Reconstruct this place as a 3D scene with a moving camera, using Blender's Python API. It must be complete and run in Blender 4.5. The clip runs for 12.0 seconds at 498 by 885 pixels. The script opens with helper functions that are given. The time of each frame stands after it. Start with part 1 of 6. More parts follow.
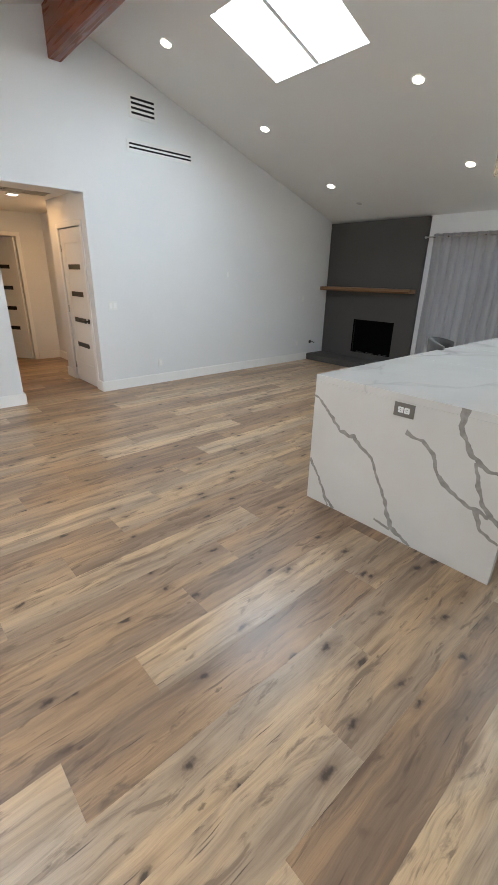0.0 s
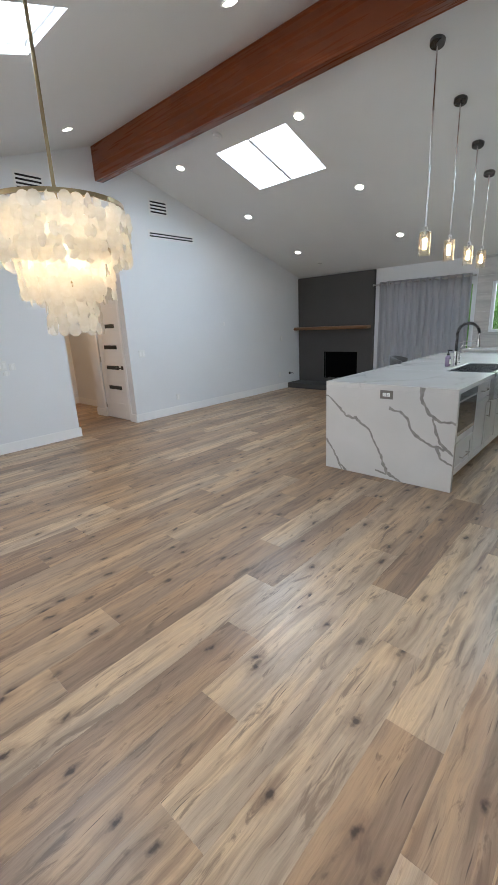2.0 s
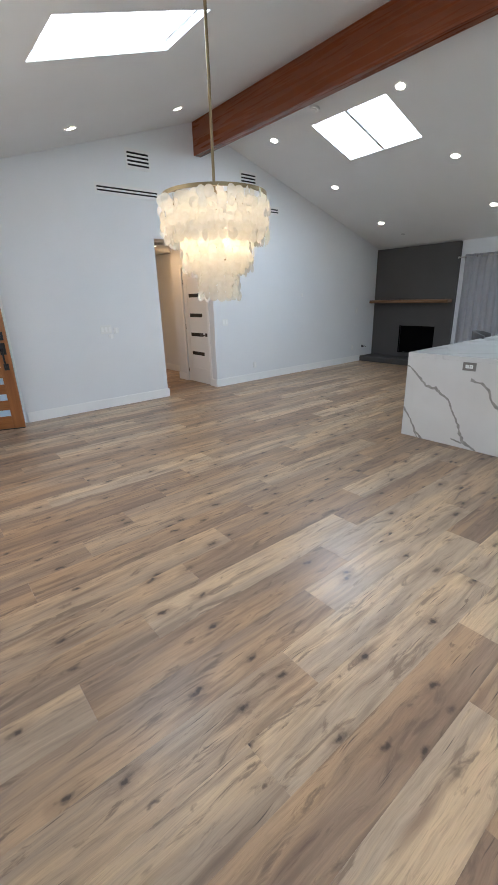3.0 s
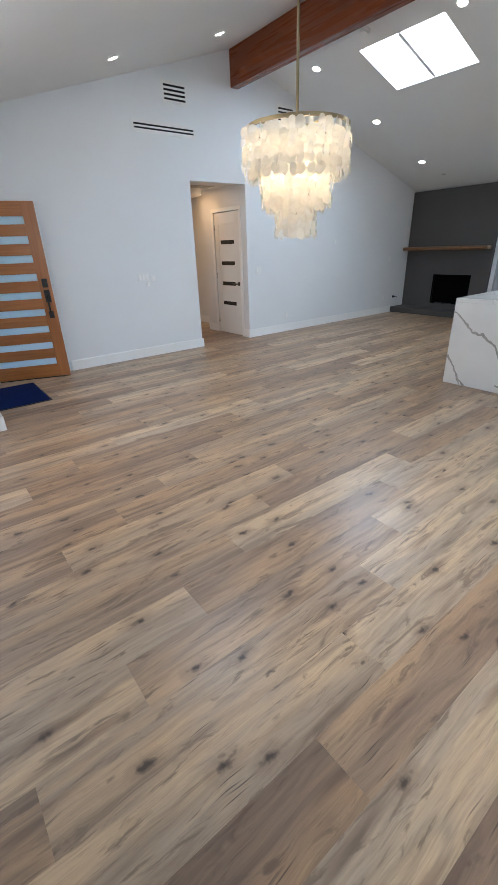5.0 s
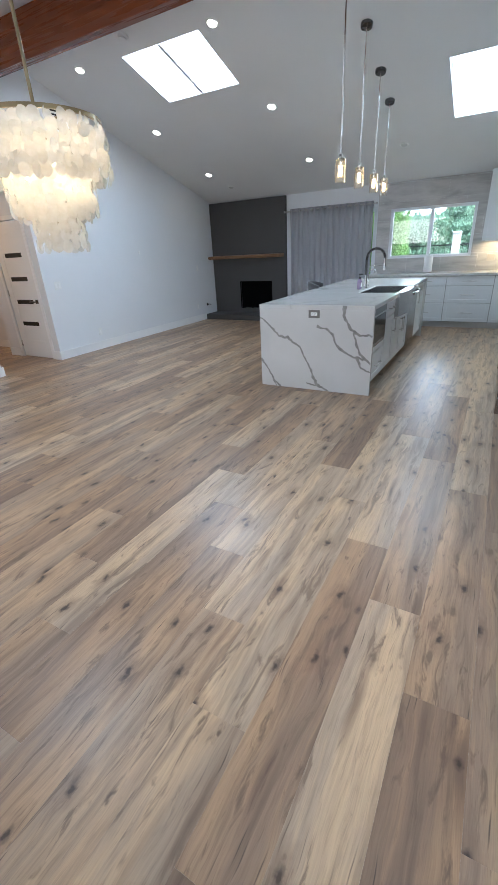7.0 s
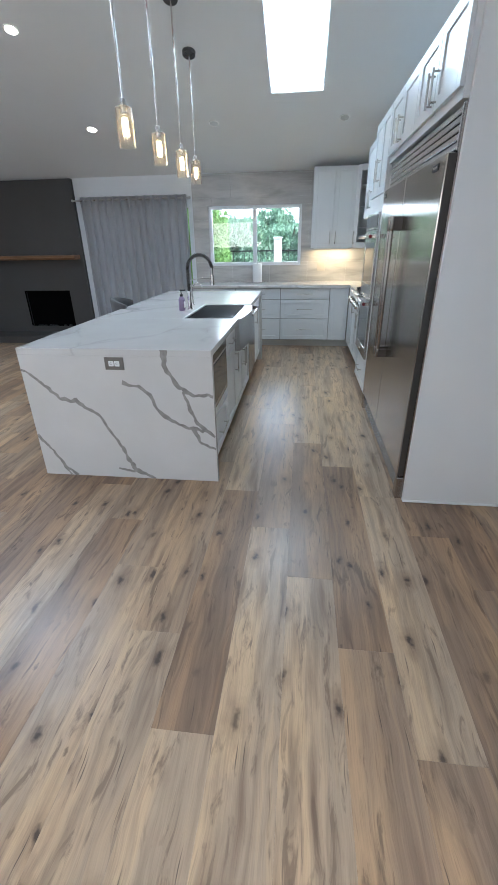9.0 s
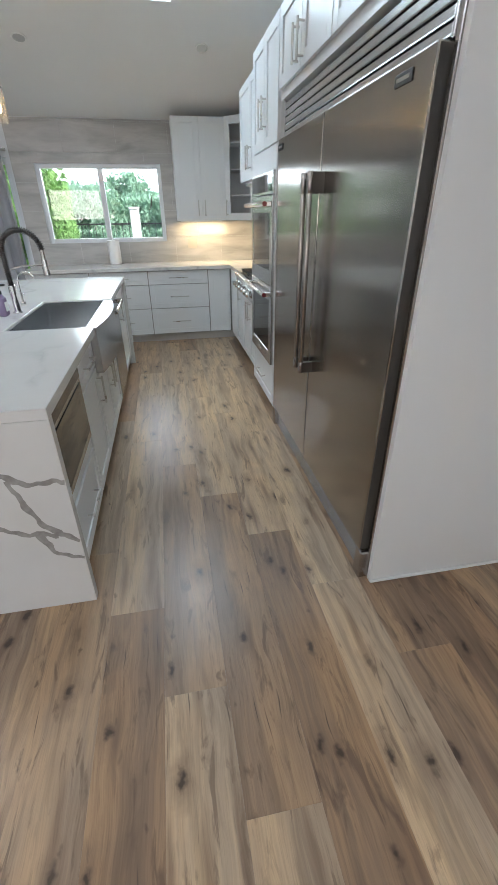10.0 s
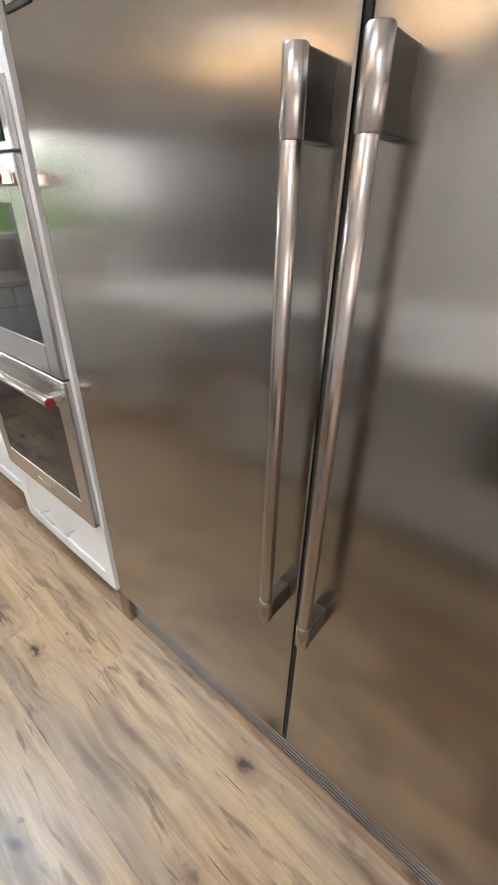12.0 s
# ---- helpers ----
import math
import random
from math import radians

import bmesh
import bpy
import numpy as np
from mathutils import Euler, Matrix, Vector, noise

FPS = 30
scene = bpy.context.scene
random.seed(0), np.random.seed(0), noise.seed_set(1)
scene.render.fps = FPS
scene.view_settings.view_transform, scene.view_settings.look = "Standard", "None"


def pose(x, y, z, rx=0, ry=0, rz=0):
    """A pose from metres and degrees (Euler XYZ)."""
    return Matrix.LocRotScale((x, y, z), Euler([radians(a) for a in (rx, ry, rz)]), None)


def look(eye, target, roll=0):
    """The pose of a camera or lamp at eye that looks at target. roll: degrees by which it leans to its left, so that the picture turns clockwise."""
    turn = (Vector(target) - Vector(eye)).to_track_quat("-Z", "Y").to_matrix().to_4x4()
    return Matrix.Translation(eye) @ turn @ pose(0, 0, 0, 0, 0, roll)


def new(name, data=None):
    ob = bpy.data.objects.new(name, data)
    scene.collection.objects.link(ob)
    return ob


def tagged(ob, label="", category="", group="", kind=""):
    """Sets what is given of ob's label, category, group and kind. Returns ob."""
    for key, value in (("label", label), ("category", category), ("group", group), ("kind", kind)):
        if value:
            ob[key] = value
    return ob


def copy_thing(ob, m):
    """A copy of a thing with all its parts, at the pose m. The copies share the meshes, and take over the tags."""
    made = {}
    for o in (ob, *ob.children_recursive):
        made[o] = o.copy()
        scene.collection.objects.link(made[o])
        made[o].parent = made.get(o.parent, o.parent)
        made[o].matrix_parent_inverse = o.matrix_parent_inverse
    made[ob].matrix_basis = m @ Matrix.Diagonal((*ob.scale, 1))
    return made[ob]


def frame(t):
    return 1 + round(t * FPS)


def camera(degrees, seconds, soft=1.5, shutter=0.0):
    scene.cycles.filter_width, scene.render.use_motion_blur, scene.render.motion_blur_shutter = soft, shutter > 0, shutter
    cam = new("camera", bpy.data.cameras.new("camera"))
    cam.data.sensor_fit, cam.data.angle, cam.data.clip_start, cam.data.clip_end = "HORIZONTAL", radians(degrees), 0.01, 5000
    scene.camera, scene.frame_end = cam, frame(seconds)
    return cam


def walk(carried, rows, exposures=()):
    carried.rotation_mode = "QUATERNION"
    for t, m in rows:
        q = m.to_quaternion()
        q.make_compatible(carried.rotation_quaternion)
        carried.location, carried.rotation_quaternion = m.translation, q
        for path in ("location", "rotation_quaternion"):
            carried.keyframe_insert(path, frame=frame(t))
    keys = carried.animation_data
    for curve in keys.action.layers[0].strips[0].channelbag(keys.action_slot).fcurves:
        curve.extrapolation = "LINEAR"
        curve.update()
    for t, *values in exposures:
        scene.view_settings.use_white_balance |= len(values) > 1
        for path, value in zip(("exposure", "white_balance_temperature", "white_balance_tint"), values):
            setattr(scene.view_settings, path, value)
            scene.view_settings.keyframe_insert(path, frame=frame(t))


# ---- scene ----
cam = camera(61.9, 12.0)
PATH = [
    (0, (0.407, 0.526, 1.507), (1.653, 1.902, 0.763), 1.3),
    (0.5, (0.045, 0.339, 1.506), (1.207, 1.785, 0.757), 1.6),
    (1, (-0.396, 0.281, 1.494), (0.882, 1.566, 0.649), 1.2),
    (1.5, (-0.741, 0.102, 1.502), (0.533, 1.479, 0.808), -2.4),
    (2, (-1.09, -0.027, 1.524), (0.317, 1.281, 0.969), -2.8),
    (2.5, (-1.445, -0.082, 1.539), (0.011, 1.166, 0.97), -1.7),
    (3, (-1.612, -0.147, 1.524), (-0.426, 1.32, 0.861), -1.8),
    (3.5, (-1.777, -0.171, 1.526), (-0.76, 1.37, 0.756), -1.2),
    (3.7, (-1.834, -0.143, 1.522), (-0.827, 1.385, 0.714), -1.4),
    (5.3, (-2.008, -0.067, 1.463), (-0.866, 1.334, 0.606), -2.3),
    (5.5, (-2.002, -0.07, 1.477), (-0.811, 1.285, 0.614), -2.3),
    (6, (-1.979, -0.106, 1.475), (-0.67, 1.136, 0.611), -2.7),
    (6.5, (-1.896, -0.118, 1.489), (-0.456, 0.968, 0.625), -2.6),
    (6.7, (-1.828, -0.089, 1.476), (-0.333, 0.924, 0.617), -3.0),
    (8.3, (-0.612, 0.278, 1.485), (1.091, 0.892, 0.634), -3.0),
    (8.5, (-0.398, 0.308, 1.507), (1.313, 0.849, 0.623), -3.3),
    (9, (0.123, 0.459, 1.492), (1.911, 0.684, 0.625), -1.0),
    (9.5, (0.644, 0.508, 1.478), (2.434, 0.377, 0.596), -2.4),
    (10, (1.201, 0.55, 1.472), (2.924, 0.237, 0.506), -0.6),
    (10.5, (1.703, 0.59, 1.477), (3.297, -0.031, 0.442), -0.5),
    (11, (2.203, 0.555, 1.482), (3.729, -0.266, 0.484), 0.8),
    (11.5, (2.657, 0.54, 1.483), (4.056, -0.494, 0.495), 0.7),
    (12, (3.027, 0.365, 1.486), (4.133, -0.966, 0.485), 1.1),
]
EXPOSURES = [(0.0, 1.54, 6250, 10), (1.0, 1.42, 5950, 10), (1.5, 1.38, 5950, 10), (2.5, 1.36, 5800, 10), (3.5, 1.38, 5800, 10), (5.5, 1.41, 5600, 10), (6.5, 1.41, 5450, 10),
             (8.5, 1.52, 5500, 10), (9.5, 1.46, 5700, 10), (10.5, 1.70, 6250, 14), (11.0, 1.92, 6300, 15), (11.5, 2.06, 6600, 17), (12.0, 2.38, 6600, 18)]
walk(cam, [(t, look(eye, target, roll)) for t, eye, target, roll in PATH], EXPOSURES)

# ---- world and large lights ----
world = bpy.data.worlds.new("world")
scene.world = world
world.use_nodes = True
wn = world.node_tree
sky = wn.nodes.new("ShaderNodeTexSky")
sky.sky_type = "NISHITA"
sky.sun_disc = False
sky.sun_elevation, sky.sun_rotation = radians(47), radians(204)
sky.air_density, sky.dust_density, sky.ozone_density = 1.0, 2.0, 1.0
wn.links.new(sky.outputs[0], wn.nodes["Background"].inputs[0])
wn.nodes["Background"].inputs[1].default_value = 0.15
sun_data = bpy.data.lights.new("sun", "SUN")
sun_data.energy, sun_data.angle, sun_data.color = 4.5, radians(2), (1.0, 0.96, 0.9)
sun = new("sun", sun_data)
sun.matrix_world = look((-9, -20, 24), (0, 0, 0))


def area_lamp(name, m, sx, sy, watts, color):
    d = bpy.data.lights.new(name, "AREA")
    d.shape, d.size, d.size_y, d.energy, d.color = "RECTANGLE", sx, sy, watts, color
    o = new(name, d)
    o.matrix_world = m
    return o


def point_lamp(name, at, watts, color, radius):
    d = bpy.data.lights.new(name, "POINT")
    d.energy, d.color, d.shadow_soft_size = watts, color, radius
    o = new(name, d)
    o.location = at
    return o


SKYLIGHT_WATTS, WINDOW_WATTS, SOUTH_WATTS, HALL_WATTS, STRIP_WATTS = 17.0, 14.5, 6.3, 2.0, 2.0
DAY = (0.74, 0.89, 1.0)

# ---- the plan ----
RIDGE_X, RIDGE_Z, FALL_E, FALL_W = 2.47, 3.965, 0.3127, 0.319
WEST, EAST, SOUTH, NORTH = -2.5, 7.35, -0.9, 5.96
WALL = 0.16


def roof(x):
    return RIDGE_Z - FALL_E * (x - RIDGE_X) if x > RIDGE_X else RIDGE_Z - FALL_W * (RIDGE_X - x)


# ---- materials ----
def material(name):
    m = bpy.data.materials.new(name)
    m.use_nodes = True
    nt = m.node_tree
    return m, nt, nt.nodes["Principled BSDF"]


def node(nt, kind, **vals):
    n = nt.nodes.new(kind)
    for k, v in vals.items():
        n.inputs[k.replace("_", " ")].default_value = v
    return n


def link(nt, a, b):
    nt.links.new(a, b)


def coords(nt, scale=(1, 1, 1), space="Object", offset=None):
    tc = nt.nodes.new("ShaderNodeTexCoord")
    mp = nt.nodes.new("ShaderNodeMapping")
    mp.inputs["Scale"].default_value = scale
    link(nt, tc.outputs[space], mp.inputs["Vector"])
    if offset is not None:
        link(nt, offset, mp.inputs["Location"])
    return mp.outputs[0]


def noise_of(nt, vec, scale, detail=4.0, rough=0.55, distort=0.0):
    n = node(nt, "ShaderNodeTexNoise", Scale=scale, Detail=detail, Roughness=rough, Distortion=distort)
    link(nt, vec, n.inputs["Vector"])
    return n.outputs["Fac"]


def ramp(nt, fac, stops):
    r = nt.nodes.new("ShaderNodeValToRGB")
    el = r.color_ramp.elements
    while len(el) < len(stops):
        el.new(0.5)
    for e, (p, c) in zip(el, stops):
        e.position = p
        e.color = (*c, 1) if len(c) == 3 else c
    link(nt, fac, r.inputs[0])
    return r.outputs[0]


def grey(v):
    return (v, v, v)


def mix(nt, fac, a, b, mode="MIX"):
    n = nt.nodes.new("ShaderNodeMix")
    n.data_type, n.blend_type = "RGBA", mode
    for sock, v in ((n.inputs[0], fac), (n.inputs[6], a), (n.inputs[7], b)):
        if isinstance(v, bpy.types.NodeSocket):
            link(nt, v, sock)
        elif isinstance(v, tuple):
            sock.default_value = (*v, 1)
        else:
            sock.default_value = v
    return n.outputs[2]


def bump(nt, bsdf, height, strength, distance):
    b = node(nt, "ShaderNodeBump", Strength=strength, Distance=distance)
    link(nt, height, b.inputs["Height"])
    link(nt, b.outputs[0], bsdf.inputs["Normal"])


def painted(name, color, rough=0.6, speckle=0.03, relief=0.0006, scale=160.0):
    """Rolled wall paint: faint patches in tone, fine roller relief."""
    m, nt, p = material(name)
    v = coords(nt)
    big = noise_of(nt, v, 1.3, 3)
    lo = tuple(c * (1 - speckle) for c in color)
    link(nt, ramp(nt, big, [(0.3, lo), (0.7, color)]), p.inputs["Base Color"])
    p.inputs["Roughness"].default_value = rough
    bump(nt, p, noise_of(nt, v, scale, 3), 0.25, relief)
    return m


def plain(name, color, rough=0.5, metal=0.0, vary=0.08, scale=18.0):
    m, nt, p = material(name)
    v = coords(nt)
    n = noise_of(nt, v, scale, 5)
    lo = tuple(c * (1 - vary) for c in color)
    link(nt, ramp(nt, n, [(0.3, lo), (0.7, color)]), p.inputs["Base Color"])
    p.inputs["Metallic"].default_value = metal
    r = ramp(nt, noise_of(nt, v, scale * 0.4, 4), [(0.3, grey(max(rough - 0.06, 0.02))), (0.7, grey(min(rough + 0.06, 1)))])
    link(nt, r, p.inputs["Roughness"])
    return m


def brushed(name, color, rough, grain=0.05):
    """Steel brushed upright: reflections drawn out sideways, hair-fine scratches."""
    m, nt, p = material(name)
    fine = noise_of(nt, coords(nt, (500.0, 500.0, 2.0)), 1.0, 2)
    p.inputs["Metallic"].default_value = 1.0
    lo = tuple(c * (1 - grain) for c in color)
    link(nt, ramp(nt, fine, [(0.25, lo), (0.75, color)]), p.inputs["Base Color"])
    p.inputs["Roughness"].default_value = rough
    p.inputs["Anisotropic"].default_value = 0.8
    tan = nt.nodes.new("ShaderNodeTangent")
    tan.direction_type, tan.axis = "RADIAL", "Z"
    link(nt, tan.outputs[0], p.inputs["Tangent"])
    return m


def floor_wood():
    """Vinyl oak planks: own tone each, a honey band beside a greyer one, long soft streaks, knots with smudged halos, short checks."""
    m, nt, p = material("oak_plank")
    info = nt.nodes.new("ShaderNodeObjectInfo")
    pick = nt.nodes.new("ShaderNodeSeparateColor")
    link(nt, info.outputs["Color"], pick.inputs[0])
    tone_in, dice, turn = pick.outputs[0], pick.outputs[1], pick.outputs[2]
    wn1 = nt.nodes.new("ShaderNodeTexWhiteNoise")
    wn1.noise_dimensions = "1D"
    link(nt, dice, wn1.inputs["W"])
    off = nt.nodes.new("ShaderNodeVectorMath")
    off.operation = "SCALE"
    off.inputs["Scale"].default_value = 60.0
    link(nt, wn1.outputs["Color"], off.inputs[0])
    o = off.outputs[0]

    def maths(op, a, b, c=0.0):
        n = nt.nodes.new("ShaderNodeMath")
        n.operation = op
        for sock, val in zip(n.inputs, (a, b, c)):
            if isinstance(val, bpy.types.NodeSocket):
                link(nt, val, sock)
            else:
                sock.default_value = val
        return n.outputs[0]

    v = coords(nt, (1, 1, 1), "Object", o)
    # the grain swerves a little round the knots
    swerve = nt.nodes.new("ShaderNodeTexNoise")
    swerve.inputs["Scale"].default_value, swerve.inputs["Detail"].default_value = 3.2, 2.0
    link(nt, coords(nt, (1.0, 2.2, 1), "Object", o), swerve.inputs["Vector"])
    bent = nt.nodes.new("ShaderNodeVectorMath")
    bent.operation = "MULTIPLY_ADD"
    link(nt, swerve.outputs["Color"], bent.inputs[0])
    bent.inputs[1].default_value = (0.0, 0.045, 0.0)
    link(nt, v, bent.inputs[2])

    def along(sx, sy, detail, rough, distort=0.0):
        mp = nt.nodes.new("ShaderNodeMapping")
        mp.inputs["Scale"].default_value = (sx, sy, 1)
        link(nt, bent.outputs[0], mp.inputs["Vector"])
        return noise_of(nt, mp.outputs[0], 1.0, detail, rough, distort)

    grain = along(2.6, 66.0, 5, 0.62, 0.4)
    fine = along(5.0, 330.0, 3, 0.6)
    streak = along(1.3, 17.0, 5, 0.6, 0.7)
    smudge = along(4.2, 24.0, 5, 0.62, 0.8)
    blotch = along(2.0, 8.5, 5, 0.6, 0.8)
    pore = along(11.0, 190.0, 3, 0.6)
    # which side of the plank is honey-coloured, the border wandering slowly
    raw = nt.nodes.new("ShaderNodeTexCoord")
    sep = nt.nodes.new("ShaderNodeSeparateXYZ")
    link(nt, raw.outputs["Object"], sep.inputs[0])
    wander = maths("MULTIPLY_ADD", noise_of(nt, coords(nt, (0.7, 0.0, 1), "Object", o), 1.0, 3), 0.34, -0.17)
    ripple = maths("MULTIPLY_ADD", along(1.6, 26.0, 4, 0.6), 0.09, -0.045)
    side = maths("MULTIPLY", sep.outputs["Y"], maths("MULTIPLY_ADD", turn, 2.0, -1.0))
    edge = maths("ADD", maths("ADD", side, wander), ripple)
    heart = ramp(nt, maths("MULTIPLY_ADD", edge, 5.0, 0.5), [(0.36, grey(0.0)), (0.64, grey(1.0))])
    # knots
    warp = nt.nodes.new("ShaderNodeTexNoise")
    warp.inputs["Scale"].default_value = 24.0
    warp.inputs["Detail"].default_value = 4.0
    link(nt, v, warp.inputs["Vector"])
    wadd = nt.nodes.new("ShaderNodeVectorMath")
    wadd.operation = "MULTIPLY_ADD"
    link(nt, warp.outputs["Color"], wadd.inputs[0])
    wadd.inputs[1].default_value = (0.085, 0.040, 0.0)
    link(nt, v, wadd.inputs[2])

    def spots(scale, stops, keep, src):
        mp = nt.nodes.new("ShaderNodeMapping")
        mp.inputs["Scale"].default_value = scale
        link(nt, src, mp.inputs["Vector"])
        vor = node(nt, "ShaderNodeTexVoronoi", Scale=1.0, Randomness=1.0)
        vor.voronoi_dimensions = "2D"
        link(nt, mp.outputs[0], vor.inputs["Vector"])
        sc = nt.nodes.new("ShaderNodeSeparateColor")
        link(nt, vor.outputs["Color"], sc.inputs[0])
        some = ramp(nt, sc.outputs[0], [(keep, grey(0)), (keep + 0.25, grey(1))])
        return [mix(nt, 1.0, ramp(nt, vor.outputs["Distance"], st), some, "MULTIPLY") for st in stops]

    knot, halo = spots((2.6, 5.2, 1), ([(0.026, grey(1)), (0.052, grey(0.55)), (0.095, grey(0))], [(0.03, grey(1)), (0.25, grey(0))]), 0.28, wadd.outputs[0])
    pin, = spots((5.0, 10.0, 1), ([(0.03, grey(1)), (0.09, grey(0))],), 0.78, wadd.outputs[0])
    dash, = spots((1.7, 44.0, 1), ([(0.03, grey(1)), (0.11, grey(0))],), 0.62, bent.outputs[0])
    tail, = spots((1.3, 12.0, 1), ([(0.05, grey(1)), (0.26, grey(0))],), 0.45, bent.outputs[0])
    honey = ramp(nt, tone_in, [(0.0, (0.345, 0.206, 0.110)), (0.35, (0.450, 0.285, 0.159)), (0.65, (0.550, 0.372, 0.217)), (1.0, (0.665, 0.480, 0.294))])
    greyed = ramp(nt, tone_in, [(0.0, (0.195, 0.123, 0.080)), (0.35, (0.285, 0.191, 0.125)), (0.65, (0.390, 0.281, 0.189)), (1.0, (0.51, 0.387, 0.270))])
    dark = mix(nt, 0.70, greyed, (0.080, 0.045, 0.028))
    c = mix(nt, heart, honey, greyed)
    c = mix(nt, ramp(nt, blotch, [(0.42, grey(0.0)), (0.62, grey(0.70))]), c, greyed)
    c = mix(nt, ramp(nt, streak, [(0.49, grey(0.0)), (0.67, grey(0.62))]), c, dark)
    c = mix(nt, ramp(nt, streak, [(0.32, grey(0.65)), (0.48, grey(0.0))]), c, honey)
    c = mix(nt, ramp(nt, grain, [(0.46, grey(0.0)), (0.70, grey(0.26))]), c, dark)
    c = mix(nt, ramp(nt, fine, [(0.35, grey(0.18)), (0.55, grey(0.0))]), c, dark)
    c = mix(nt, ramp(nt, pore, [(0.56, grey(0.0)), (0.68, grey(0.28))]), c, dark)
    c = mix(nt, ramp(nt, smudge, [(0.56, grey(0.0)), (0.66, grey(0.80))]), c, dark)
    c = mix(nt, mix(nt, 1.0, tail, grey(0.60), "MULTIPLY"), c, (0.135, 0.078, 0.050))
    c = mix(nt, mix(nt, 1.0, halo, grey(0.62), "MULTIPLY"), c, (0.18, 0.112, 0.072))
    c = mix(nt, mix(nt, 1.0, dash, grey(0.80), "MULTIPLY"), c, (0.06, 0.04, 0.028))
    c = mix(nt, mix(nt, 1.0, pin, grey(0.7), "MULTIPLY"), c, (0.085, 0.052, 0.033))
    c = mix(nt, mix(nt, 1.0, knot, grey(0.92), "MULTIPLY"), c, (0.045, 0.028, 0.019))
    link(nt, c, p.inputs["Base Color"])
    link(nt, ramp(nt, grain, [(0.2, grey(0.28)), (0.8, grey(0.39))]), p.inputs["Roughness"])
    p.inputs["Specular IOR Level"].default_value = 0.45
    bump(nt, p, mix(nt, 0.5, fine, grain), 0.15, 0.0008)
    return m


def stained_wood(name, light, dark, axis, rough=0.35, scale=1.0, contrast=1.0):
    m, nt, p = material(name)
    s = [26.0 * scale, 26.0 * scale, 26.0 * scale]
    s[axis] = 0.9 * scale
    g = noise_of(nt, coords(nt, tuple(s)), 1.6, 6, 0.6, 0.5)
    s2 = [9.0 * scale] * 3
    s2[axis] = 0.35 * scale
    g2 = noise_of(nt, coords(nt, tuple(s2)), 1.0, 3, 0.5, 1.2)
    c = ramp(nt, g, [(0.28, dark), (0.72, light)])
    c = mix(nt, ramp(nt, g2, [(0.4, grey(0)), (0.75, grey(0.5 * contrast))]), c, dark)
    link(nt, c, p.inputs["Base Color"])
    link(nt, ramp(nt, g, [(0.2, grey(rough + 0.07)), (0.8, grey(rough - 0.05))]), p.inputs["Roughness"])
    bump(nt, p, g, 0.15, 0.0008)
    return m


def quartz(name, veined):
    m, nt, p = material(name)
    v = coords(nt)
    base = ramp(nt, noise_of(nt, v, 2.4, 4), [(0.3, (0.63, 0.61, 0.58)), (0.7, (0.68, 0.66, 0.63))])
    if veined:
        w = nt.nodes.new("ShaderNodeTexNoise")
        w.inputs["Scale"].default_value, w.inputs["Detail"].default_value = 1.1, 5
        link(nt, v, w.inputs["Vector"])
        add = nt.nodes.new("ShaderNodeVectorMath")
        add.operation = "MULTIPLY_ADD"
        link(nt, w.outputs["Color"], add.inputs[0])
        add.inputs[1].default_value = (0.9, 0.9, 0.9)
        link(nt, v, add.inputs[2])
        mp = nt.nodes.new("ShaderNodeMapping")
        mp.inputs["Rotation"].default_value = (0, 0, 0.6)
        mp.inputs["Scale"].default_value = (0.9, 2.1, 1)
        link(nt, add.outputs[0], mp.inputs["Vector"])
        vor = node(nt, "ShaderNodeTexVoronoi", Scale=0.9)
        vor.feature = "DISTANCE_TO_EDGE"
        link(nt, mp.outputs[0], vor.inputs["Vector"])
        vein = ramp(nt, vor.outputs["Distance"], [(0.0, grey(0.7)), (0.012, grey(0.35)), (0.04, grey(0))])
        fade = ramp(nt, noise_of(nt, v, 1.7, 2), [(0.42, grey(0)), (0.62, grey(1))])
        base = mix(nt, mix(nt, 1.0, vein, fade, "MULTIPLY"), base, (0.40, 0.385, 0.37))
    link(nt, base, p.inputs["Base Color"])
    p.inputs["Roughness"].default_value = 0.16
    return m


def tile_stone():
    """Large porcelain wall tile with soft wavy bands in warm grey."""
    m, nt, p = material("wavy_tile")
    info = nt.nodes.new("ShaderNodeObjectInfo")
    tc = nt.nodes.new("ShaderNodeTexCoord")
    add = nt.nodes.new("ShaderNodeVectorMath")
    add.operation = "ADD"
    link(nt, tc.outputs["Object"], add.inputs[0])
    link(nt, info.outputs["Location"], add.inputs[1])
    mp = nt.nodes.new("ShaderNodeMapping")
    mp.inputs["Scale"].default_value = (1, 1.1, 5.5)
    link(nt, add.outputs[0], mp.inputs["Vector"])
    n = noise_of(nt, mp.outputs[0], 1.5, 4, 0.5, 0.7)
    n2 = noise_of(nt, mp.outputs[0], 9.0, 4, 0.6)
    c = ramp(nt, n, [(0.30, (0.34, 0.325, 0.31)), (0.5, (0.47, 0.45, 0.43)), (0.7, (0.56, 0.54, 0.51))])
    c = mix(nt, ramp(nt, n2, [(0.4, grey(0)), (0.8, grey(0.18))]), c, (0.3, 0.28, 0.26))
    link(nt, c, p.inputs["Base Color"])
    p.inputs["Roughness"].default_value = 0.3
    bump(nt, p, n, 0.5, 0.012)
    return m


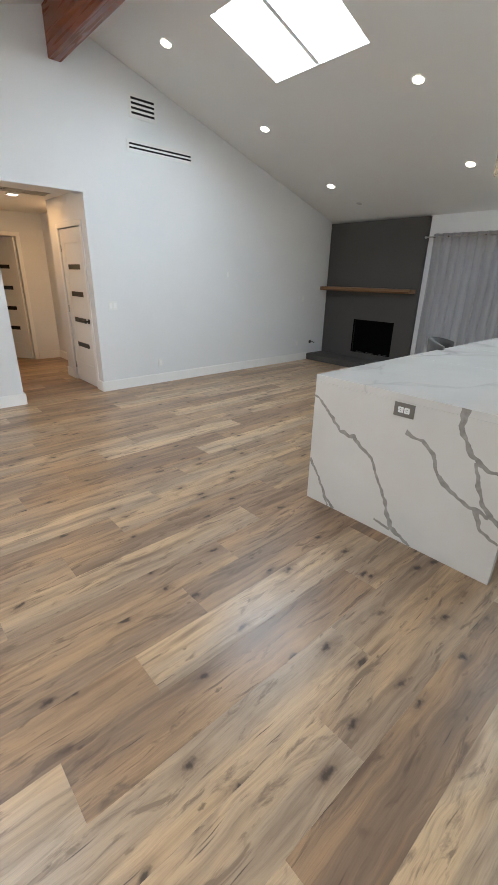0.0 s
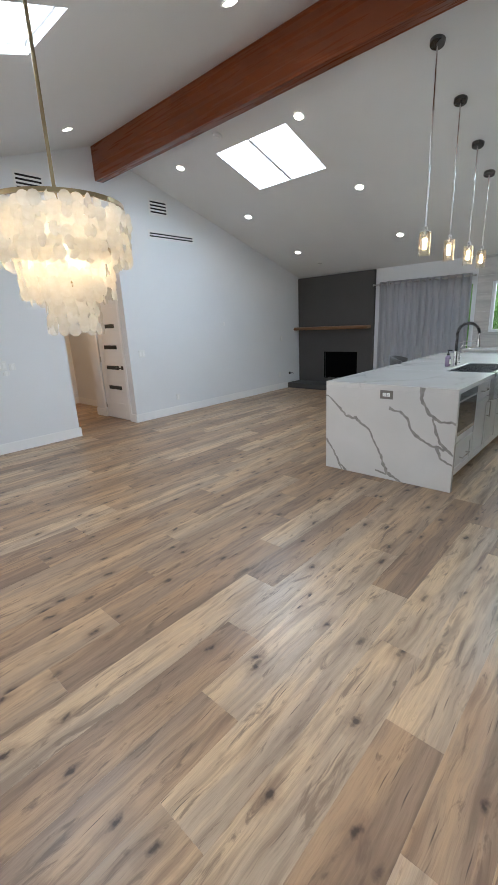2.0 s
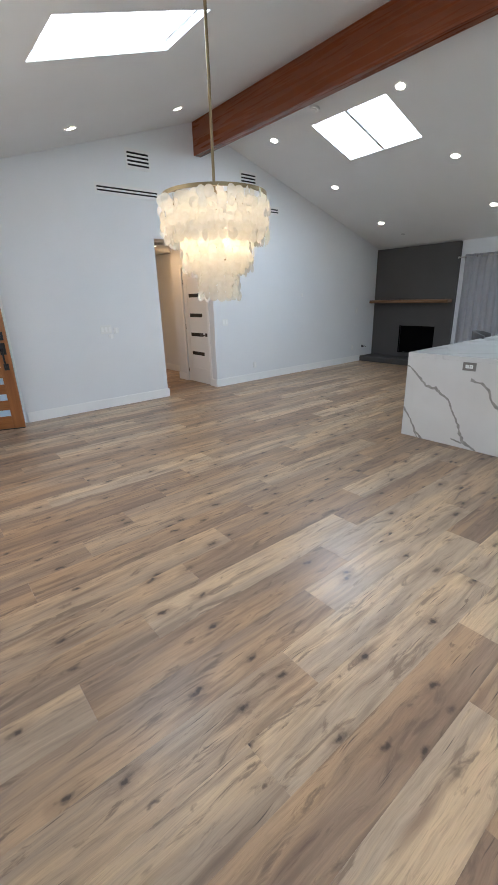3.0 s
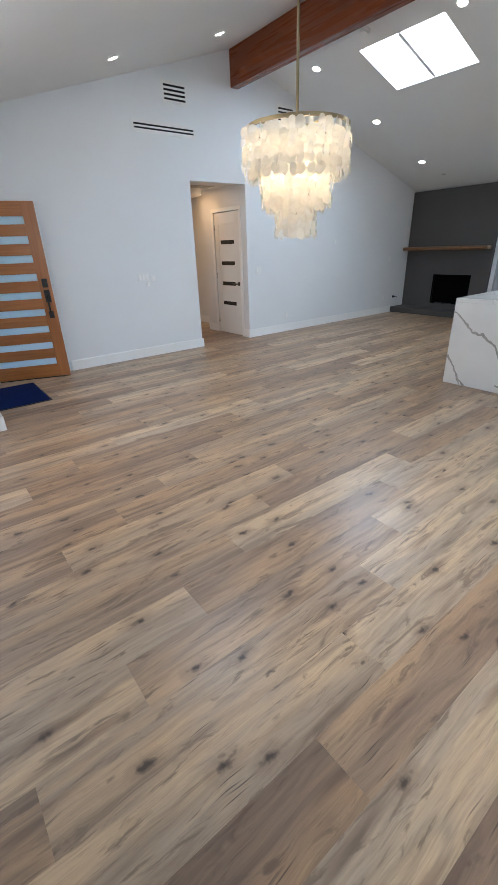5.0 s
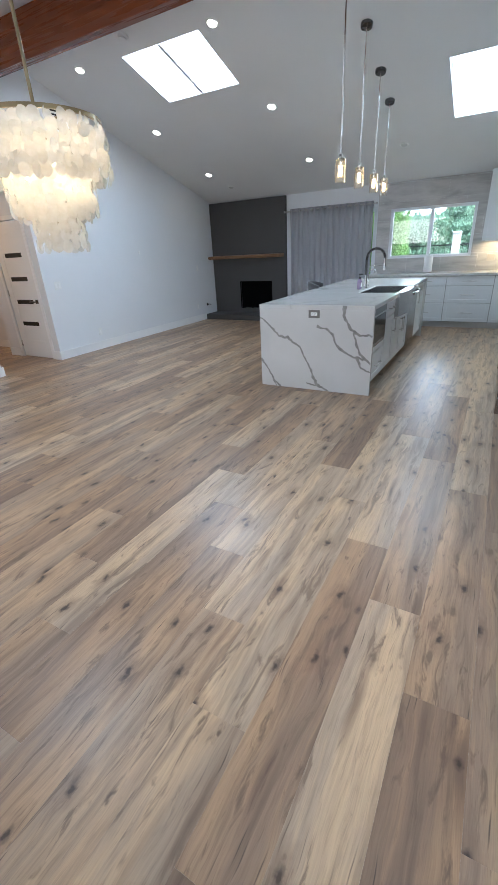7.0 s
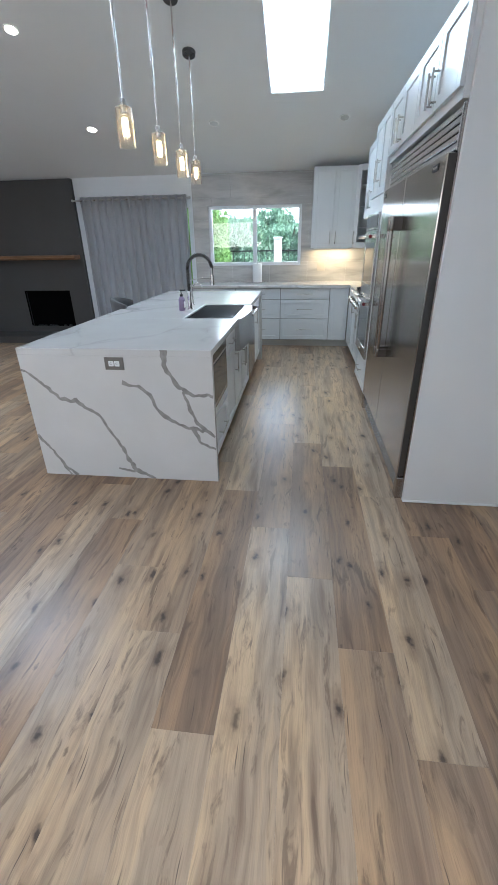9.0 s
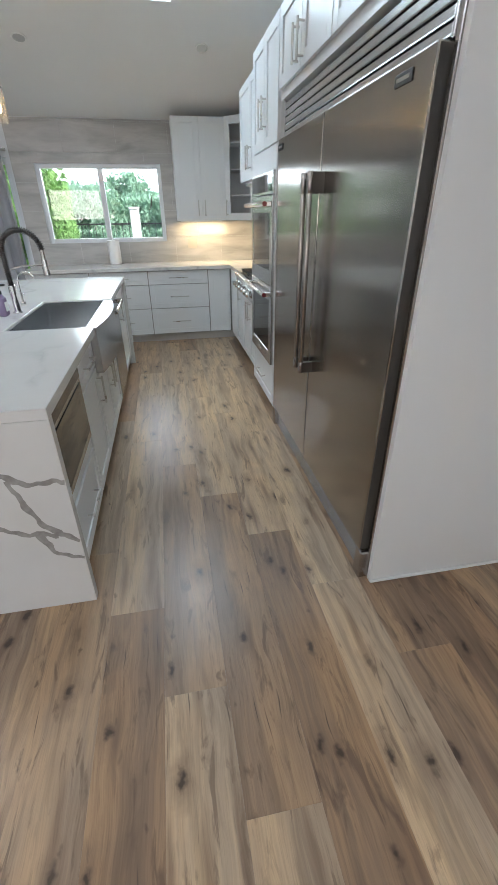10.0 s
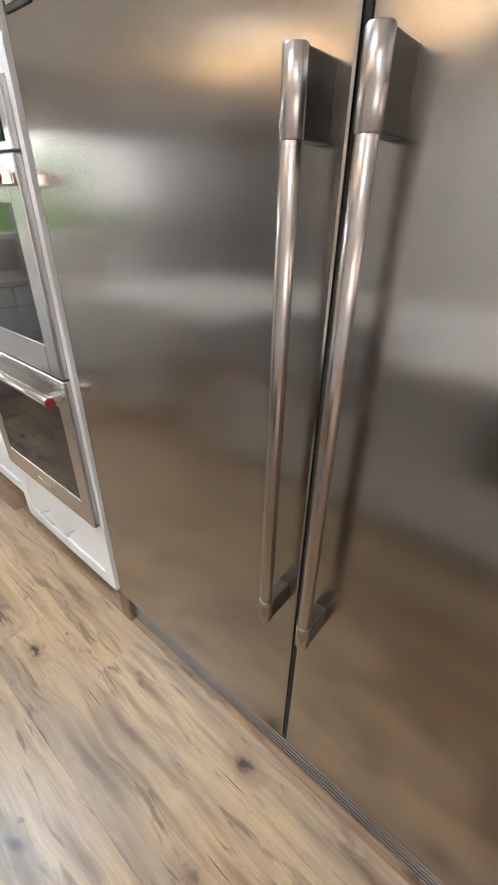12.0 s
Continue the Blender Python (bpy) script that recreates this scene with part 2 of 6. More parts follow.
def glass(name, tint=(1, 1, 1), rough=0.0):
    m, nt, p = material(name)
    p.inputs["Base Color"].default_value = (*tint, 1)
    p.inputs["Transmission Weight"].default_value = 1.0
    p.inputs["Roughness"].default_value = rough
    p.inputs["IOR"].default_value = 1.45
    return m


def glow(name, color, strength):
    m, nt, p = material(name)
    p.inputs["Base Color"].default_value = (0.8, 0.8, 0.8, 1)
    p.inputs["Emission Color"].default_value = (*color, 1)
    p.inputs["Emission Strength"].default_value = strength
    return m


def cloth(name, color, thin=0.0, scale=900.0):
    m, nt, p = material(name)
    v = coords(nt)
    weave = noise_of(nt, v, scale, 2)
    big = noise_of(nt, coords(nt, (6, 6, 0.7)), 3.0, 3)
    lo = tuple(c * 0.82 for c in color)
    link(nt, mix(nt, ramp(nt, weave, [(0.3, grey(0.0)), (0.7, grey(0.35))]), ramp(nt, big, [(0.3, lo), (0.7, color)]), tuple(c * 0.6 for c in color)), p.inputs["Base Color"])
    p.inputs["Roughness"].default_value = 0.92
    p.inputs["Sheen Weight"].default_value = 0.15
    bump(nt, p, weave, 0.3, 0.001)
    if thin > 0:
        tr = nt.nodes.new("ShaderNodeBsdfTranslucent")
        tr.inputs[0].default_value = (*color, 1)
        mx = nt.nodes.new("ShaderNodeMixShader")
        mx.inputs[0].default_value = thin
        link(nt, p.outputs[0], mx.inputs[1])
        link(nt, tr.outputs[0], mx.inputs[2])
        link(nt, mx.outputs[0], nt.nodes["Material Output"].inputs[0])
    return m


def shell_mat():
    """Capiz shell: milky, half see-through, faint growth rings."""
    m, nt, p = material("capiz_shell")
    info = nt.nodes.new("ShaderNodeObjectInfo")
    v = coords(nt)
    n = noise_of(nt, v, 38.0, 4)
    c = ramp(nt, n, [(0.3, (0.80, 0.75, 0.65)), (0.7, (0.90, 0.865, 0.79))])
    link(nt, c, p.inputs["Base Color"])
    p.inputs["Roughness"].default_value = 0.28
    tr = nt.nodes.new("ShaderNodeBsdfTranslucent")
    link(nt, c, tr.inputs[0])
    mx = nt.nodes.new("ShaderNodeMixShader")
    mx.inputs[0].default_value = 0.74
    link(nt, p.outputs[0], mx.inputs[1])
    link(nt, tr.outputs[0], mx.inputs[2])
    clear = nt.nodes.new("ShaderNodeBsdfTransparent")
    mx2 = nt.nodes.new("ShaderNodeMixShader")
    mx2.inputs[0].default_value = 0.20
    link(nt, mx.outputs[0], mx2.inputs[1])
    link(nt, clear.outputs[0], mx2.inputs[2])
    link(nt, mx2.outputs[0], nt.nodes["Material Output"].inputs[0])
    return m


def leaf_mat(name, a, b):
    m, nt, p = material(name)
    n = noise_of(nt, coords(nt), 2.6, 4)
    n2 = noise_of(nt, coords(nt), 14.0, 2)
    c = mix(nt, ramp(nt, n2, [(0.35, grey(0)), (0.7, grey(0.6))]), ramp(nt, n, [(0.3, a), (0.7, b)]), tuple(x * 1.5 for x in b))
    link(nt, c, p.inputs["Base Color"])
    p.inputs["Roughness"].default_value = 0.5
    tr = nt.nodes.new("ShaderNodeBsdfTranslucent")
    link(nt, c, tr.inputs[0])
    mx = nt.nodes.new("ShaderNodeMixShader")
    mx.inputs[0].default_value = 0.35
    link(nt, p.outputs[0], mx.inputs[1])
    link(nt, tr.outputs[0], mx.inputs[2])
    link(nt, mx.outputs[0], nt.nodes["Material Output"].inputs[0])
    return m


M_WALL = painted("wall_paint", (0.78, 0.79, 0.80))
M_CEIL = painted("ceiling_paint", (0.78, 0.78, 0.77), 0.75)
M_TRIM = painted("trim_paint", (0.87, 0.87, 0.86), 0.35, 0.02, 0.0002, 60)
M_CAB = painted("cabinet_lacquer", (0.73, 0.735, 0.735), 0.32, 0.02, 0.0001, 60)
M_DOORW = painted("door_paint", (0.80, 0.79, 0.77), 0.38, 0.02, 0.0001, 60)
M_FLOOR = floor_wood()
M_SUB = plain("subfloor", (0.10, 0.075, 0.055), 0.9)
M_BEAM = stained_wood("stained_beam", (0.205, 0.050, 0.013), (0.165, 0.039, 0.0105), 1, 0.27, 0.55, 0.35)
M_DOOR = stained_wood("fir_door", (0.50, 0.20, 0.055), (0.33, 0.115, 0.03), 0, 0.32, 1.2)
M_DOORV = stained_wood("fir_stile", (0.46, 0.18, 0.05), (0.30, 0.10, 0.027), 2, 0.32, 1.2)
M_MANTEL = stained_wood("live_edge_wood", (0.30, 0.16, 0.07), (0.13, 0.06, 0.026), 1, 0.45, 1.4)
M_QUARTZ = quartz("quartz_top", True)
M_SLAB = quartz("quartz_slab", False)
M_VEIN = plain("quartz_vein", (0.39, 0.365, 0.335), 0.2, 0.0, 0.35, 26)
M_TILE = tile_stone()
M_GROUT = plain("grout", (0.42, 0.41, 0.39), 0.9)
M_STEEL = brushed("brushed_steel", (0.385, 0.358, 0.328), 0.19)
M_STEELV = brushed("brushed_steel_bar", (0.40, 0.365, 0.34), 0.26)
M_OVEN = brushed("oven_steel", (0.60, 0.60, 0.60), 0.26)
M_CHROME = plain("polished_nickel", (0.72, 0.70, 0.68), 0.16, 1.0, 0.04)
M_NICKEL = plain("satin_nickel", (0.56, 0.545, 0.52), 0.3, 1.0, 0.06)
M_DARKSTEEL = plain("dark_nickel", (0.15, 0.145, 0.14), 0.28, 1.0, 0.06)
M_EDGE = plain("door_edge_dark", (0.075, 0.066, 0.058), 0.5, 0.5, 0.06)
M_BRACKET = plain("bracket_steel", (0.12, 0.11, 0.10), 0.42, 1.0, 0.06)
M_DARKMETAL = plain("dark_bronze", (0.06, 0.05, 0.045), 0.38, 0.8)
M_BLACK = plain("black_iron", (0.018, 0.018, 0.018), 0.5)
# Lightless black: the shade of a deep firebox, put into the colour.
M_FIREBOX_SHADE = plain("firebox_shade", (0.004, 0.004, 0.004), 1.0)
M_FIREBOX_SHADE.node_tree.nodes["Principled BSDF"].inputs["Specular IOR Level"].default_value = 0.0
M_OVENGLASS = plain("black_glass", (0.010, 0.010, 0.011), 0.03, 0.0, 0.0)
M_PLATE = plain("pewter_plate", (0.20, 0.185, 0.165), 0.42, 0.3, 0.06)
M_GREYSTONE = painted("charcoal_paint", (0.068, 0.063, 0.060), 0.62, 0.10, 0.0015, 45)
M_CURTAIN = cloth("curtain_cloth", (0.50, 0.50, 0.52), 0.22)
M_MAT = cloth("navy_mat", (0.006, 0.016, 0.085), 0.0, 350)
M_MAT.node_tree.nodes["Principled BSDF"].inputs["Sheen Weight"].default_value = 0.0
M_MAT.node_tree.nodes["Principled BSDF"].inputs["Specular IOR Level"].default_value = 0.1
M_STOOL = cloth("grey_upholstery", (0.085, 0.08, 0.08), 0.0, 500)
M_BRASS = plain("aged_brass", (0.36, 0.28, 0.16), 0.34, 1.0, 0.12)
M_SHELL = shell_mat()
M_GLASS = glass("clear_glass")
M_FROST = cloth("frosted_glass", (0.88, 0.94, 0.96), 0.85, 60)
M_PENDGLASS = glass("seeded_glass", (1, 0.97, 0.92), 0.04)
pg = M_PENDGLASS.node_tree
pg_tr = pg.nodes.new("ShaderNodeBsdfTranslucent")
pg_tr.inputs[0].default_value = (1.0, 0.80, 0.50, 1)
pg_mx = pg.nodes.new("ShaderNodeMixShader")
pg_mx.inputs[0].default_value = 0.035
link(pg, pg.nodes["Principled BSDF"].outputs[0], pg_mx.inputs[1])
link(pg, pg_tr.outputs[0], pg_mx.inputs[2])
link(pg, pg_mx.outputs[0], pg.nodes["Material Output"].inputs[0])
M_DARKPANE = plain("dark_lite", (0.035, 0.033, 0.03), 0.12, 0.0, 0.1)
# Near-black for painted shade behind slats, and for the black door gasket.
M_SHADE_AND_GASKET = plain("shade_and_gasket", (0.015, 0.015, 0.015), 0.9)
M_PLASTIC = painted("white_plastic", (0.80, 0.80, 0.78), 0.35, 0.01, 0.0001, 30)
M_LAMP_ON = glow("downlight_lens", (1.0, 0.88, 0.70), 16.0)
M_LAMP_OFF = plain("lens_off", (0.55, 0.55, 0.54), 0.4)
M_BULB = glow("bulb_glow", (1.0, 0.74, 0.44), 12.0)
M_PENDBULB = glow("pendant_glow", (1.0, 0.72, 0.38), 8.0)
M_HALLGLOW = glow("hall_lens", (1.0, 0.88, 0.70), 5.0)
M_SKYPANE = glow("bright_sky_pane", (0.93, 0.97, 1.0), 2.2)
M_PURPLE = plain("lavender_soap", (0.30, 0.23, 0.36), 0.2)
M_PAPER = painted("paper_towel", (0.85, 0.85, 0.84), 0.9, 0.03, 0.002, 90)
M_VINYL = painted("window_vinyl", (0.80, 0.81, 0.82), 0.35, 0.01, 0.0001, 40)
M_STUCCO = painted("stucco", (0.55, 0.52, 0.47), 0.9, 0.1, 0.004, 60)
M_ROOF = plain("roofing", (0.12, 0.11, 0.10), 0.9)
M_GRASS = leaf_mat("lawn", (0.045, 0.075, 0.02), (0.08, 0.12, 0.035))
M_HEDGE = leaf_mat("hedge_leaf", (0.10, 0.21, 0.055), (0.21, 0.37, 0.10))
M_TREE = leaf_mat("tree_leaf", (0.10, 0.19, 0.12), (0.23, 0.37, 0.24))
M_BARK = plain("bark", (0.14, 0.10, 0.075), 0.9, 0.0, 0.4, 30)
M_POST = painted("white_post_paint", (0.72, 0.71, 0.68), 0.6)
# Carcass colour darkened so the gaps between the fronts read as shade.
M_CARC_SHADE = painted("carcass_gap_shade", (0.30, 0.29, 0.27), 0.6)
M_KICK = painted("toe_kick_paint", (0.66, 0.65, 0.63), 0.5)


# ---- mesh tools ----
class Shape:
    """Collects solids into one mesh."""

    def __init__(self):
        self.bm = bmesh.new()

    def box(self, x0, x1, y0, y1, z0, z1, bevel=0.0, m=None, seg=1):
        t = Matrix.Translation(((x0 + x1) / 2, (y0 + y1) / 2, (z0 + z1) / 2)) @ Matrix.Diagonal((abs(x1 - x0), abs(y1 - y0), abs(z1 - z0), 1))
        if m is not None:
            t = m @ t
        g = bmesh.ops.create_cube(self.bm, size=1.0, matrix=t)
        if bevel > 0:
            es = list({e for v in g["verts"] for e in v.link_edges})
            bmesh.ops.bevel(self.bm, geom=es, offset=bevel, segments=seg, affect="EDGES", profile=0.5)
        return self

    def cyl(self, at, axis, r, length, n=20, r2=None, bevel=0.0):
        """A cylinder from at, along axis 'x', 'y', 'z' or a vector."""
        d = Vector({"x": (1, 0, 0), "y": (0, 1, 0), "z": (0, 0, 1)}.get(axis, axis) if isinstance(axis, str) else axis).normalized()
        q = d.to_track_quat("Z", "Y").to_matrix().to_4x4()
        m = Matrix.Translation(Vector(at) + d * (length / 2)) @ q
        g = bmesh.ops.create_cone(self.bm, cap_ends=True, segments=n, radius1=r, radius2=r if r2 is None else r2, depth=length, matrix=m)
        if bevel > 0:
            es = [e for e in {e for v in g["verts"] for e in v.link_edges} if any(len(f.verts) > 4 for f in e.link_faces)]
            bmesh.ops.bevel(self.bm, geom=es, offset=bevel, segments=2, affect="EDGES", profile=0.5)
        return self

    def ball(self, at, r, squash=(1, 1, 1), n=16):
        m = Matrix.Translation(at) @ Matrix.Diagonal((r * squash[0], r * squash[1], r * squash[2], 1))
        bmesh.ops.create_uvsphere(self.bm, u_segments=n, v_segments=max(6, n // 2), radius=1, matrix=m)
        return self

    def prism(self, poly, axis, a, b):
        """A polygon in the plane across axis ('x': y,z; 'y': x,z; 'z': x,y), pushed from a to b."""
        def at(p, h):
            return {"x": (h, p[0], p[1]), "y": (p[0], h, p[1]), "z": (p[0], p[1], h)}[axis]
        lo = [self.bm.verts.new(at(p, a)) for p in poly]
        hi = [self.bm.verts.new(at(p, b)) for p in poly]
        n = len(poly)
        fs = [self.bm.faces.new(lo), self.bm.faces.new(hi)]
        for i in range(n):
            fs.append(self.bm.faces.new((lo[i], lo[(i + 1) % n], hi[(i + 1) % n], hi[i])))
        bmesh.ops.recalc_face_normals(self.bm, faces=fs)
        return self

    def tube(self, pts, r, n=10):
        """A round bar along points."""
        rings = []
        for i, q in enumerate(pts):
            a, b = Vector(pts[max(i - 1, 0)]), Vector(pts[min(i + 1, len(pts) - 1)])
            rot = (b - a).normalized().to_track_quat("Z", "Y")
            rr = r[i] if isinstance(r, (list, tuple)) else r
            rings.append([self.bm.verts.new(Vector(q) + rot @ Vector((rr * math.cos(2 * math.pi * k / n), rr * math.sin(2 * math.pi * k / n), 0))) for k in range(n)])
        for p, q in zip(rings, rings[1:]):
            best = min(range(n), key=lambda s: sum((p[k].co - q[(k + s) % n].co).length for k in range(0, n, 3)))
            for k in range(n):
                self.bm.faces.new((p[k], p[(k + 1) % n], q[(k + 1 + best) % n], q[(k + best) % n]))
        self.bm.faces.new(rings[0])
        self.bm.faces.new(rings[-1])
        return self

    def mesh(self, name, mat, smooth=None):
        bmesh.ops.recalc_face_normals(self.bm, faces=self.bm.faces)
        d = bpy.data.meshes.new(name)
        self.bm.to_mesh(d)
        self.bm.free()
        d.materials.append(mat)
        if smooth is not None:
            d.shade_smooth()
            d.set_sharp_from_angle(angle=radians(smooth))
        return d

    def done(self, name, mat, parent=None, smooth=None, at=None):
        o = new(name, self.mesh(name, mat, smooth))
        if parent is not None:
            o.parent = parent
        if at is not None:
            o.location = at
        return o


def thing(name, at, label, category, group="", turn=0.0):
    e = new(name)
    e.empty_display_size = 0.1
    e.location = at
    e.rotation_euler = (0, 0, radians(turn))
    tagged(e, label, category, group)
    return e


def structure(o, label="", category=""):
    return tagged(o, label, category, kind="structure")


# ---- shell of the house ----
def gable_prism(s, x0, x1, z0, y0, y1):
    """A stretch of gable wall from x0 to x1, from z0 up to the ceiling."""
    top = [(x1, roof(x1))]
    if x0 < RIDGE_X < x1:
        top.append((RIDGE_X, RIDGE_Z))
    top.append((x0, roof(x0)))
    s.prism([(x0, z0), (x1, z0)] + top, "y", y0, y1)


FD0, FD1, FD_TOP = -1.575, -0.52, 2.05          # front door opening
HO0, HO1, HO_TOP = 1.637, 2.64, 2.37            # hall opening
s = Shape()
gable_prism(s, WEST - WALL, FD0, 0, NORTH, NORTH + WALL)
gable_prism(s, FD0, FD1, FD_TOP, NORTH, NORTH + WALL)
gable_prism(s, FD1, HO0, 0, NORTH, NORTH + WALL)
gable_prism(s, HO0, HO1, HO_TOP, NORTH, NORTH + WALL)
gable_prism(s, HO1, EAST + WALL, 0, NORTH, NORTH + WALL)
structure(s.done("wall_north", M_WALL), "tall white painted gable wall with hall opening", "wall")
SW_X0, SW_X1, SW_Z0, SW_Z1 = -1.75, 0.35, 1.05, 2.2
s = Shape()
gable_prism(s, WEST - WALL, SW_X0, 0, SOUTH - WALL, SOUTH)
s.box(SW_X0, SW_X1, SOUTH - WALL, SOUTH, 0, SW_Z0)
gable_prism(s, SW_X0, SW_X1, SW_Z1, SOUTH - WALL, SOUTH)
gable_prism(s, SW_X1, EAST + WALL, 0, SOUTH - WALL, SOUTH)
structure(s.done("wall_south", M_WALL), "white painted gable wall behind the kitchen run", "wall")
s = Shape()
WW_Y0, WW_Y1, WW_Z0, WW_Z1 = 2.0, 4.0, 1.30, 2.22
for y0, y1, z0, z1 in ((SOUTH, WW_Y0, 0, None), (WW_Y1, NORTH, 0, None), (WW_Y0, WW_Y1, 0, WW_Z0), (WW_Y0, WW_Y1, WW_Z1, None)):
    if z1 is None:
        s.prism([(WEST - WALL, z0), (WEST, z0), (WEST, roof(WEST)), (WEST - WALL, roof(WEST - WALL))], "y", y0, y1)
    else:
        s.box(WEST - WALL, WEST, y0, y1, z0, z1)
structure(s.done("wall_west", M_WALL), "plain white painted low eave wall with a window", "wall")


def daylight_window(at, turn, width, height, watts, color, label):
    """A two-pane vinyl window with the sky's light in its opening. Local x along the width, the room towards +y."""
    e = thing("wide_window", at, label, "window", "", turn)
    hw = width / 2
    s = Shape()
    for a, b, c, d in ((-hw, -hw + 0.05, 0, height), (hw - 0.05, hw, 0, height), (-hw + 0.05, hw - 0.05, 0, 0.05), (-hw + 0.05, hw - 0.05, height - 0.05, height), (-0.03, 0.03, 0.05, height - 0.05)):
        s.box(a, b, -0.03, 0.03, c, d, 0.004)
    s.done("frame", M_VINYL, e)
    for a, b in ((-hw + 0.05, -0.03), (0.03, hw - 0.05)):
        s = Shape()
        s.box(a, b, -0.003, 0.003, 0.05, height - 0.05)
        s.done("pane", M_GLASS, e)
    into = Matrix.Rotation(radians(turn), 3, "Z") @ Vector((0, 1, 0))
    mid = Vector(at) + Vector((0, 0, height / 2)) + into * 0.045
    area_lamp("window_lamp", look(mid, mid + into), width - 0.1, height - 0.1, watts, color)


daylight_window((WEST - 0.10, (WW_Y0 + WW_Y1) / 2, WW_Z0), -90, WW_Y1 - WW_Y0, WW_Z1 - WW_Z0, WINDOW_WATTS, (1.0, 0.90, 0.79), "white vinyl window in the low eave wall")
daylight_window(((SW_X0 + SW_X1) / 2, SOUTH - 0.10, SW_Z0), 0, SW_X1 - SW_X0, SW_Z1 - SW_Z0, SOUTH_WATTS, (0.64, 0.84, 1.0), "white vinyl window in the gable wall behind the dining area")

WIN_Y0, WIN_Y1, WIN_Z0, WIN_Z1 = 0.50, 1.94, 1.165, 2.005
SL_Y0, SL_Y1, SL_TOP = 2.22, 3.96, 2.06
s = Shape()


def east_piece(y0, y1, z0, z1):
    if z1 is None:
        s.prism([(EAST, z0), (EAST + WALL, z0), (EAST + WALL, roof(EAST + WALL)), (EAST, roof(EAST))], "y", y0, y1)
    else:
        s.box(EAST, EAST + WALL, y0, y1, z0, z1)


east_piece(SOUTH, WIN_Y0, 0, None)
east_piece(WIN_Y0, WIN_Y1, 0, WIN_Z0)
east_piece(WIN_Y0, WIN_Y1, WIN_Z1, None)
east_piece(WIN_Y1, SL_Y0, 0, None)
east_piece(SL_Y0, SL_Y1, SL_TOP, None)
east_piece(SL_Y1, NORTH, 0, None)
structure(s.done("wall_east", M_WALL), "white eave wall with kitchen window and patio door", "wall")

# entry closet block beside the front door
CLX, CLY = -1.66, 4.19
s = Shape()
s.prism([(WEST, 0), (CLX, 0), (CLX, roof(CLX)), (WEST, roof(WEST))], "y", CLY, NORTH)
structure(s.done("wall_entry", M_WALL), "white painted closet wall beside the front door", "wall")

# ceilings with skylight shafts: (x0, x1, y0, y1)
SKY_E = [(3.38, 4.245, 3.32, 4.46), (4.66, 5.765, 0.31, 0.86)]
SKY_W = [(-0.56, 0.51, 2.74, 3.335)]


def ceiling_slab(name, x0, x1, holes, thick=0.30):
    xs = sorted({x0, x1, *[h[0] for h in holes], *[h[1] for h in holes]})
    ys = sorted({SOUTH - WALL, NORTH + WALL, *[h[2] for h in holes], *[h[3] for h in holes]})
    s = Shape()
    for a, b in zip(xs, xs[1:]):
        for c, d in zip(ys, ys[1:]):
            mx, my = (a + b) / 2, (c + d) / 2
            if any(h[0] < mx < h[1] and h[2] < my < h[3] for h in holes):
                continue
            s.prism([(a, roof(a)), (b, roof(b)), (b, roof(b) + thick), (a, roof(a) + thick)], "y", c, d)
    return structure(s.done(name, M_CEIL), "white painted sloping ceiling with skylights", "ceiling")


ceiling_slab("ceiling_east", RIDGE_X, EAST + WALL, SKY_E)
ceiling_slab("ceiling_west", WEST - WALL, RIDGE_X, SKY_W)
s = Shape()
for a, b in ((RIDGE_X, EAST + 0.7), (WEST - 0.7, RIDGE_X)):
    s.prism([(a, roof(a) + 0.42), (b, roof(b) + 0.42), (b, roof(b) + 0.47), (a, roof(a) + 0.47)], "y", SOUTH - 0.6, NORTH + 3.4)
structure(s.done("roof", M_ROOF), "dark low-pitched roof", "roof")


def skylight(h, panes, k, color=DAY):
    x0, x1, y0, y1 = h
    e = thing("skylight", ((x0 + x1) / 2, (y0 + y1) / 2, roof((x0 + x1) / 2)), "bright white skylight in a shaft in the sloping ceiling", "skylight", "skylights")
    fall = (roof(x1) - roof(x0)) / (x1 - x0)
    ang = math.atan(fall)
    m = Matrix.Rotation(-ang, 4, "Y")
    lx, ly = (x1 - x0) / 2 / math.cos(ang), (y1 - y0) / 2
    sp = Shape()
    sp.box(-lx, lx, -ly, ly, 0.10, 0.11, m=m)
    sp.done("pane", M_SKYPANE, e)
    fr = Shape()
    for a, b, c, d in ((-lx, lx, -ly, -ly + 0.012), (-lx, lx, ly - 0.012, ly), (-lx, -lx + 0.012, -ly + 0.012, ly - 0.012), (lx - 0.012, lx, -ly + 0.012, ly - 0.012)):
        fr.box(a, b, c, d, 0.055, 0.098, m=m)
    if panes == 2:
        fr.box(-lx + 0.012, lx - 0.012, -0.022, 0.022, 0.0, 0.098, m=m)
    fr.done("frame", M_TRIM, e)
    n = panes
    for i in range(n):
        w = (2 * ly - 0.03) / n
        yc = 0 if n == 1 else (-1 if i == 0 else 1) * (ly - 0.015) / 2
        mm = Matrix.Translation(e.location) @ m @ Matrix.Translation((0, yc, 0.06))
        area_lamp("skylight_lamp", mm, 2 * lx - 0.03, w, SKYLIGHT_WATTS * k / n, color)


skylight(SKY_E[0], 2, 1.0)
skylight(SKY_E[1], 1, 0.46, (0.64, 0.90, 1.0))
skylight(SKY_W[0], 1, 0.45)

# ridge beam
s = Shape()
s.box(2.432, 2.565, SOUTH, NORTH, 3.53, 3.955, 0.006)
structure(s.done("beam", M_BEAM), "glossy red-brown stained wooden ridge beam", "beam")

